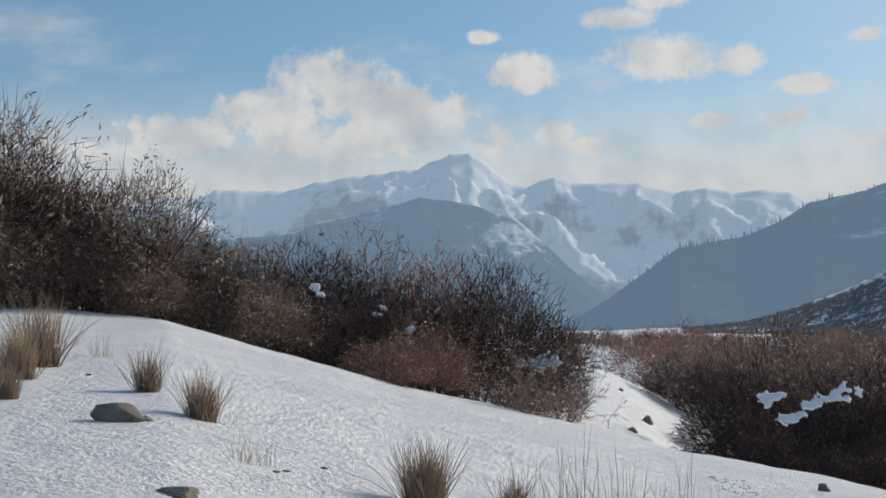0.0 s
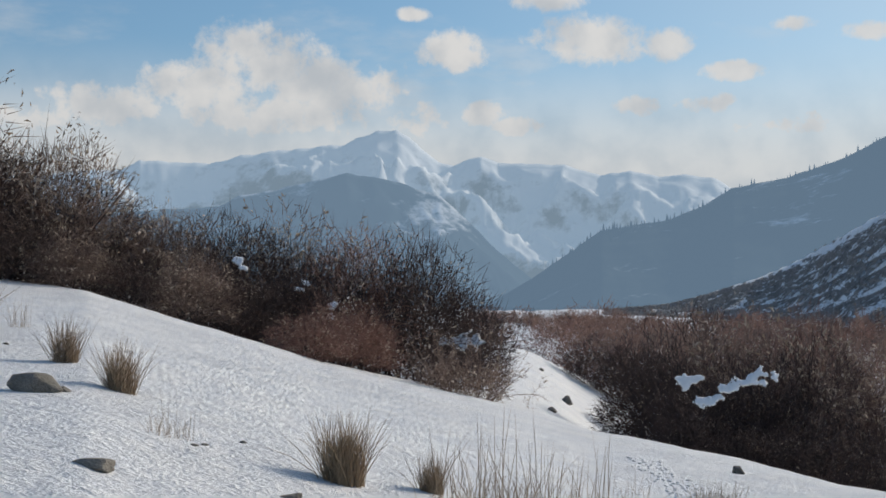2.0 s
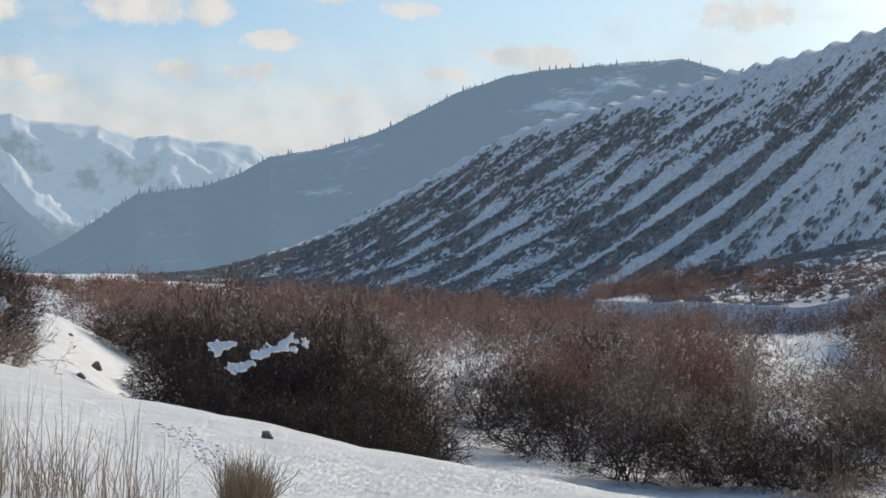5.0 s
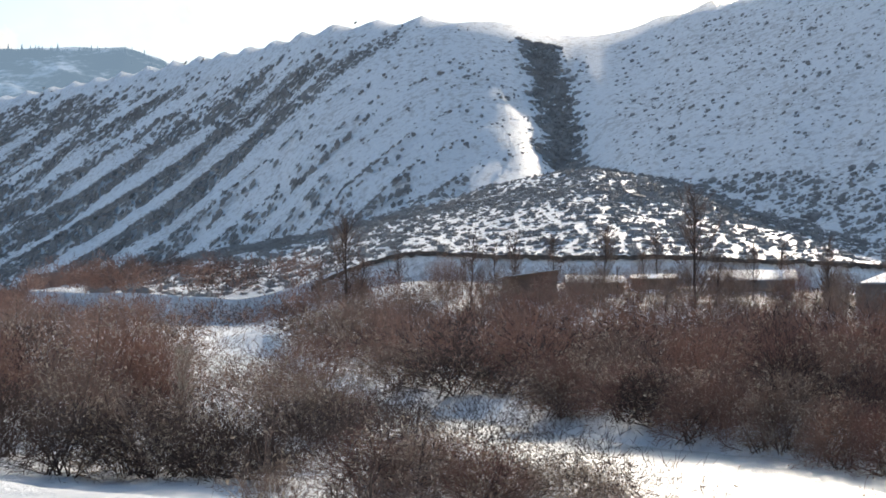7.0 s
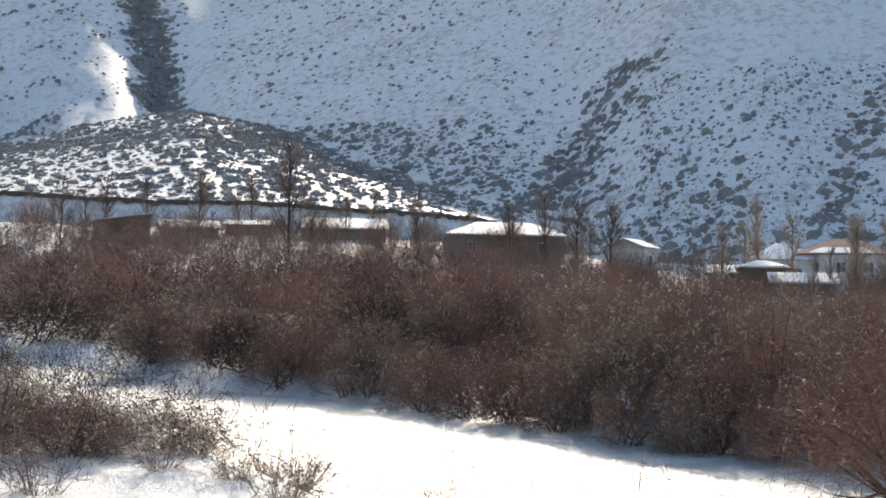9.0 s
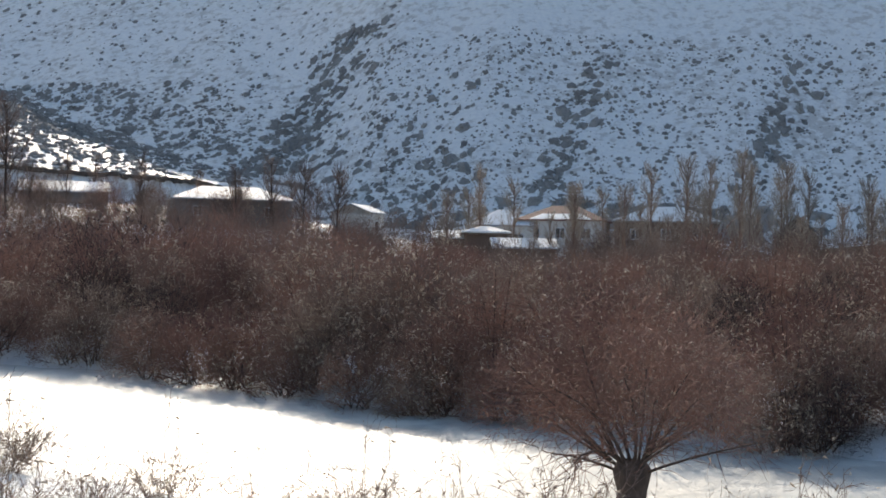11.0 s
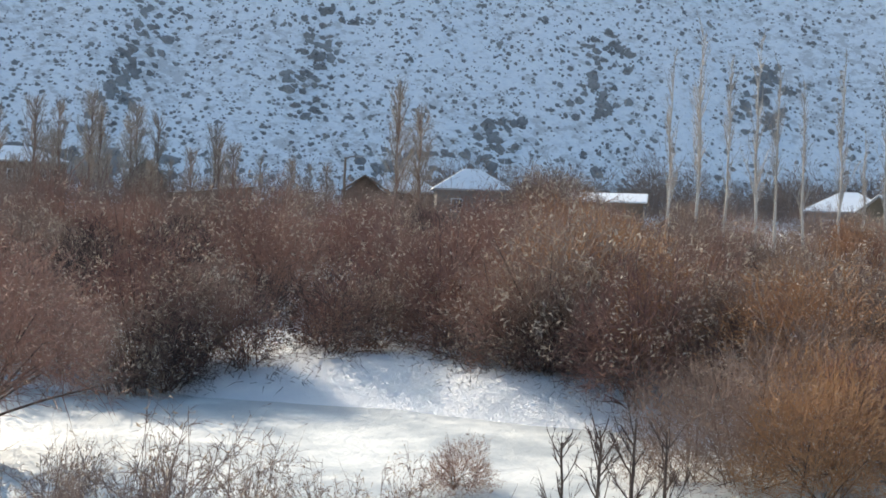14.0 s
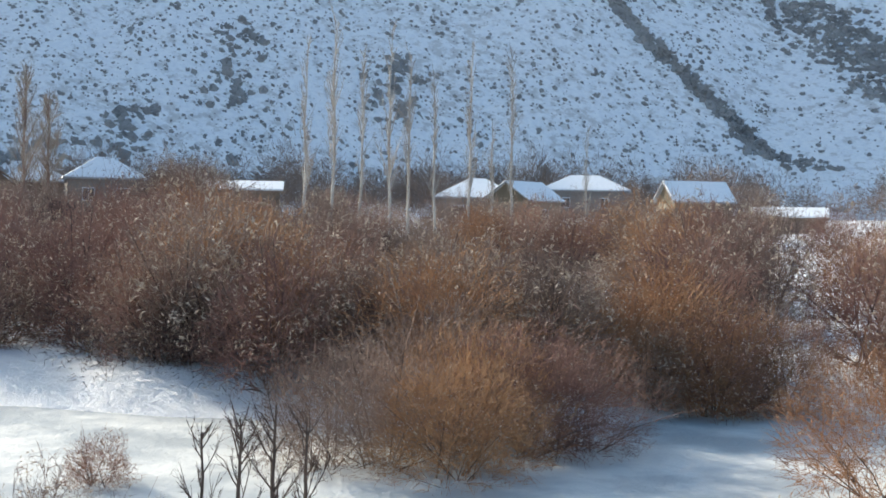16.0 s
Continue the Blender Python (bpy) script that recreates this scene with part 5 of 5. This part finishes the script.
house(188.8, 80, 5.5, 5, 2.2, 1.8, "gable", 55, YELLOW, ROOF_GREY, 0.12, 1, "yellowish house with a gable roof edged with snow", top=0.05)
house(192.9, 90, 9.0, 6, 2.4, 1.6, "hip", 0, GREY_WALL, ROOF_GREY, 0.12, 2, "grey house with a snowy hipped roof", top=0.56)
house(200.1, 75, 5.2, 5, 2.3, 1.8, "gable", 20, YELLOW, ROOF_GREY, 0.12, 2, "yellow house with a broad snowy gable roof", top=0.35)
house(205.4, 74, 6.0, 4, 1.7, 0.8, "gable", 0, CLAY, WOOD, 0.2, 0, SHED, name="shed", top=-1.30)
house(213.5, 78, 7.0, 5, 2.2, 1.6, "gable", 10, GREY_WALL, ROOF_GREY, 0.12, 2)


house(72.2, 418, 5.5, 4, 1.6, 0.3, "mono", 0, CLAY, WOOD, 0.0, 0, "tiny dark hut on the crest of the hill", name="hut")
house(74.5, 419, 8.5, 4, 1.5, 0.3, "mono", 0, CLAY, WOOD, 0.0, 0, "long low dark hut on the crest of the hill", name="hut")


def lamp_post(az, d, h):
    x, y = polar(az, d)
    root = new("street_lamp")
    root.matrix_basis = pose(x, y, gz(x, y) - 0.2, 0, 0, -float(heading(az)))
    v, f = tubes([[(0, 0, 0), (0.03, 0, h * 0.5), (0.08, 0, h)]], [[0.13, 0.11, 0.09]], 8)
    part("pole", mesh_of("pole", v, f, WOOD, smooth=True), None, root)
    v, f = tubes([[(0.05, 0, h - 0.08), (0.6, 0, h + 0.08), (1.1, 0, h + 0.1)]], [[0.05, 0.05, 0.05]], 6)
    part("arm", mesh_of("arm", v, f, WOOD), None, root)
    part("lamp_head", box_bm(0.9, 1.6, -0.13, 0.13, h + 0.05, h + 0.2, 0.04), ROOF_GREY, root)
    tagged(root, "wooden street lamp post with an arm", "lamp post")


lamp_post(153.1, 69, sight(153.1, 69, 1.75) - gz(*polar(153.1, 69)))


# the dark broken edge above the village terrace
def terrace_edge():
    r = np.random.default_rng(81)
    az = np.linspace(63, 104, 240)
    d = 111.8 + 0.8 * np.sin(az * 0.5) + 0.25 * fbm(az * 2.0, az * 0 + 3, 3)
    x, y = spread(az, d)
    out = np.radians(heading(az))
    z = ground_z(x, y)
    hgt = 0.2 + 0.35 * np.abs(fbm(az * 3.1, az * 0 + 8, 3))
    rows = [(0.8, 0.25), (-0.5, 0.22), (-0.7, -0.5), (-0.9, -1.3)]
    verts = np.concatenate([np.stack([x + np.sin(out) * o, y + np.cos(out) * o, z + k * (hgt if k < 0 else 1)], -1) for o, k in rows])
    n = len(az)
    faces = [(k * n + i, k * n + i + 1, (k + 1) * n + i + 1, (k + 1) * n + i) for k in range(3) for i in range(n - 1)]
    tagged(new("earth_edge", mesh_of("earth_edge", verts, faces, EARTH)), "bare dark earth along the cut edge of the terrace", "earth bank", kind="structure")


terrace_edge()


# ---- the snowy bank in front ----
def tuft_meshes(seed, h, count, lean=0.22, wide=0.16, mat=STRAW, thick=0.004):
    r = np.random.default_rng(seed)
    ang, tilt = r.uniform(0, 6.283, count), np.abs(r.normal(0, lean, count))
    way = np.stack([np.sin(tilt) * np.cos(ang), np.sin(tilt) * np.sin(ang), np.cos(tilt)], -1)
    q = r.uniform(0, 6.283, count)
    start = np.stack([np.cos(q), np.sin(q), 0 * q], -1) * (wide * np.sqrt(r.random(count)))[:, None]
    start[:, 2] = -0.05
    p = shoots(r, start, way, h * r.uniform(0.45, 1.05, count), 4, way * [0.4, 0.4, -0.12], 0.1)
    v, f = tubes(p, np.repeat(np.array([[1.0, 0.8, 0.55, 0.15]]) * thick, count, 0))
    return [("foliage", mesh_of("foliage", v, f, mat))]


TUFT = family([tuft_meshes(s, 0.72, 330) for s in (91, 92, 93)], "dense tuft of dry straw-coloured grass in snow", "grass", "grass tufts on the bank", "grass_tuft")
STALK = family([tuft_meshes(s, 0.75, 34, 0.22, 0.28, STRAW, 0.0028) for s in (94, 95, 96)], "a few thin dry grass stalks in snow", "grass", "grass tufts on the bank", "grass_tuft")


def on_bank(az, el):
    """Where the sight line at that heading and height meets the bank."""
    d = np.arange(1.5, 30, 0.03)
    x, y = spread(az, d)
    hit = np.nonzero(ground_z(x, y) > EYE[2] + d * math.tan(radians(el)) + lift(az, d))[0]
    return (float(x[hit[0]]), float(y[hit[0]])) if len(hit) else polar(az, 15)


for k, (az, el, h) in enumerate([(332.1, -1.52, 1.42), (331.6, -2.33, 1.14), (331.4, -3.61, 0.68), (338.7, -3.10, 0.77), (342.1, -4.96, 0.85), (356.6, -10.69, 0.94), (356.4, -10.69, 0.87), (2.4, -11.11, 0.59), (20.6, -13.68, 0.83), (22.3, -13.57, 0.64), (21.4, -14.33, 0.90)]):
    x, y = on_bank(az, el)
    plant(TUFT, x, y, h, 1.0, k % 3)
for k, (az, el, h) in enumerate([(335.9, -0.97, 0.65), (345.7, -7.94, 0.46), (344.8, -7.75, 0.46), (4.8, -13.32, 1.30), (7.4, -13.53, 1.23), (10.1, -13.55, 1.20), (11.6, -13.38, 1.14), (5.9, -13.16, 1.07), (13.8, -13.75, 1.04), (15.7, -13.57, 0.88), (8.9, -13.18, 0.93), (3.7, -12.78, 0.78)]):
    x, y = on_bank(az, el)
    plant(STALK, x, y, h, 1.0, k % 3)


def rock(az, el, size, flat, seed, label):
    r = np.random.default_rng(seed)
    x, y = on_bank(az, el)
    v, f = lump(r, size, 1.0, ICO3, 0.5)
    for q in r.normal(0, 1, (14, 3)):
        q /= np.linalg.norm(q)
        v = v - np.outer(np.maximum(0, v @ q - size * 0.68), q)
    v[:, :2] *= 1 - 0.22 * v[:, 2:3] / size
    v[:, 2] *= flat
    ob = new("rock", mesh_of("rock", v, f, STONE, smooth=True))
    ob.matrix_basis = pose(x, y, gz(x, y) + size * flat * 0.25, 0, 0, 40 * seed)
    tagged(ob, label, "rock", "rocks on the bank")


rock(336.9, -5.1, 0.17, 0.95, 1, "rounded grey-brown boulder in the snow")
rock(338.6, -5.07, 0.07, 0.50, 2, "small flat stone in the snow")
rock(340.8, -10.07, 0.14, 0.50, 3, "low grey rock with a snowy foot")
rock(353.2, -11.76, 0.08, 0.50, 4, "small dark stone in the snow")
rock(355.8, -13.31, 0.11, 0.35, 5, "flat stone half under snow")
rock(11.4, -5.07, 0.24, 0.70, 7, "dark stone on the snowy path")
rock(10.4, -5.63, 0.16, 0.70, 6, "dark stone on the snowy path")
rock(9.7, -2.90, 0.13, 0.60, 8, "dark stone on the snowy path")
rock(22.6, -9.37, 0.10, 0.80, 9, "stone at the lip of the bank")
rock(335.1, -2.10, 0.04, 0.50, 10, "small dark stone in the snow")
rock(347.4, -8.37, 0.04, 0.35, 11, "small dark stone in the snow")
rock(346.8, -8.45, 0.04, 0.35, 12, "small dark stone in the snow")
rock(349.8, -8.20, 0.04, 0.40, 13, "small dark stone in the snow")


def snow_patch(az, el, d, pieces, seed):
    """A ragged cap of snow caught in a bush."""
    r = np.random.default_rng(seed)
    x0, y0 = polar(az, d)
    z0 = sight(az, d, el)
    side = Vector((y0, -x0, 0)).normalized()
    back = Vector((x0, y0, 0)).normalized()
    lean = Vector((0, 0, 0.75)) + back * 0.66
    step = 0.024
    lo, hi = min(u - s for u, w, s in pieces) - 0.2, max(u + s for u, w, s in pieces) + 0.2
    bot, top = min(w - s for u, w, s in pieces) - 0.1, max(w + s for u, w, s in pieces) + 0.1
    uu, ww = np.meshgrid(np.arange(lo, hi, step), np.arange(bot, top, step))
    mask = np.max([1 - np.hypot(uu - u, (ww - w) * 1.5) / s for u, w, s in pieces], 0) + 0.9 * fbm(uu * 6 + seed * 9, ww * 8, 5) + 0.1
    puff = 0.015 * np.clip(mask, 0, 1) + 0.03 * fbm(uu * 9, ww * 9 + seed, 3)
    bm = bmesh.new()
    grid = [[bm.verts.new(Vector((x0, y0, z0)) + side * float(uu[i, k]) + lean * float(ww[i, k] / 0.75) + (Vector((0, 0, 0.66)) - back * 0.75) * float(puff[i, k]))
             for k in range(uu.shape[1])] for i in range(uu.shape[0])]
    for i in range(uu.shape[0] - 1):
        for k in range(uu.shape[1] - 1):
            if mask[i, k] > 0.56:
                bm.faces.new([grid[i][k], grid[i][k + 1], grid[i + 1][k + 1], grid[i + 1][k]])
    bmesh.ops.delete(bm, geom=[v for v in bm.verts if not v.link_faces], context="VERTS")
    bmesh.ops.solidify(bm, geom=bm.faces[:], thickness=0.03)
    bmesh.ops.recalc_face_normals(bm, faces=bm.faces[:])
    me = bpy.data.meshes.new("snow_patch")
    bm.to_mesh(me)
    bm.free()
    me.materials.append(SNOW_CAP)
    me.polygons.foreach_set("use_smooth", [True] * len(me.polygons))
    ob = new("snow_patch", me)
    tagged(ob, "ragged patch of snow caught on a dark bush", "snow", "snow patches on bushes")


snow_patch(20.3, -3.6, 17.6, [(-0.3, 0.0, 0.28), (-0.12, 0.05, 0.2), (-0.05, -0.33, 0.24), (0.15, -0.36, 0.22), (0.3, -0.3, 0.2), (0.5, -0.1, 0.2), (0.65, -0.03, 0.19), (0.8, 0.02, 0.2), (0.95, 0.08, 0.2), (1.1, 0.18, 0.27), (1.3, 0.2, 0.3), (1.2, 0.05, 0.2)], 1)
snow_patch(4.4, -1.1, 18.6, [(-0.25, 0.03, 0.35), (0.0, 0.0, 0.4), (0.25, 0.0, 0.38)], 2)
snow_patch(353.5, 2.2, 17.6, [(0.0, 0.0, 0.2), (0.12, 0.12, 0.18)], 3)
snow_patch(355.5, 0.6, 17.6, [(0.0, 0.0, 0.22), (0.08, 0.2, 0.26), (0.1, 0.36, 0.16)], 4)
snow_patch(331.5, 5.3, 17.2, [(0.0, 0.0, 0.22), (0.2, 0.02, 0.16)], 5)
snow_patch(349.5, 3.4, 17.4, [(0.0, 0.0, 0.18), (-0.1, 0.2, 0.16)], 6)
snow_patch(111.2, -8.7, 24.5, [(0.0, 0.0, 0.26), (0.05, -0.25, 0.2)], 7)
snow_patch(114.0, -9.3, 24.3, [(-0.3, 0.0, 0.24), (0.0, 0.05, 0.22), (0.3, -0.1, 0.2)], 8)
snow_patch(182.3, -10.2, 19.0, [(0.0, 0.0, 0.3), (0.05, 0.22, 0.22)], 9)


def snow_clods():
    """Kicked-up crumbs of snow along the footpath and broken crust over the bank."""
    r = np.random.default_rng(101)
    vs, fs, at = [], [], 0
    spots = []
    for k in range(46):
        t = k / 45
        spots.append((16.5 + 5.5 * t + (0.5 if k % 2 else -0.5), -8.7 - 4.2 * t))
    for az, el in spots:
        x, y = on_bank(az % 360, el)
        if math.hypot(x, y) > 14.5 * STRETCH:
            continue
        for _ in range(4):
            v, f = lump(r, r.uniform(0.008, 0.026), 0.6, ICO1, 0.6)
            px, py = x + r.normal(0, 0.10), y + r.normal(0, 0.10)
            vs.append(v + np.array([px, py, gz(px, py) + 0.004]))
            fs.append(f + at)
            at += len(v)
    tagged(new("snow_crumbs", mesh_of("snow_crumbs", np.vstack(vs), np.vstack(fs), SNOW_CAP, smooth=True)), "crumbs of crusted snow along a trodden path", "snow", kind="stuff")


snow_clods()
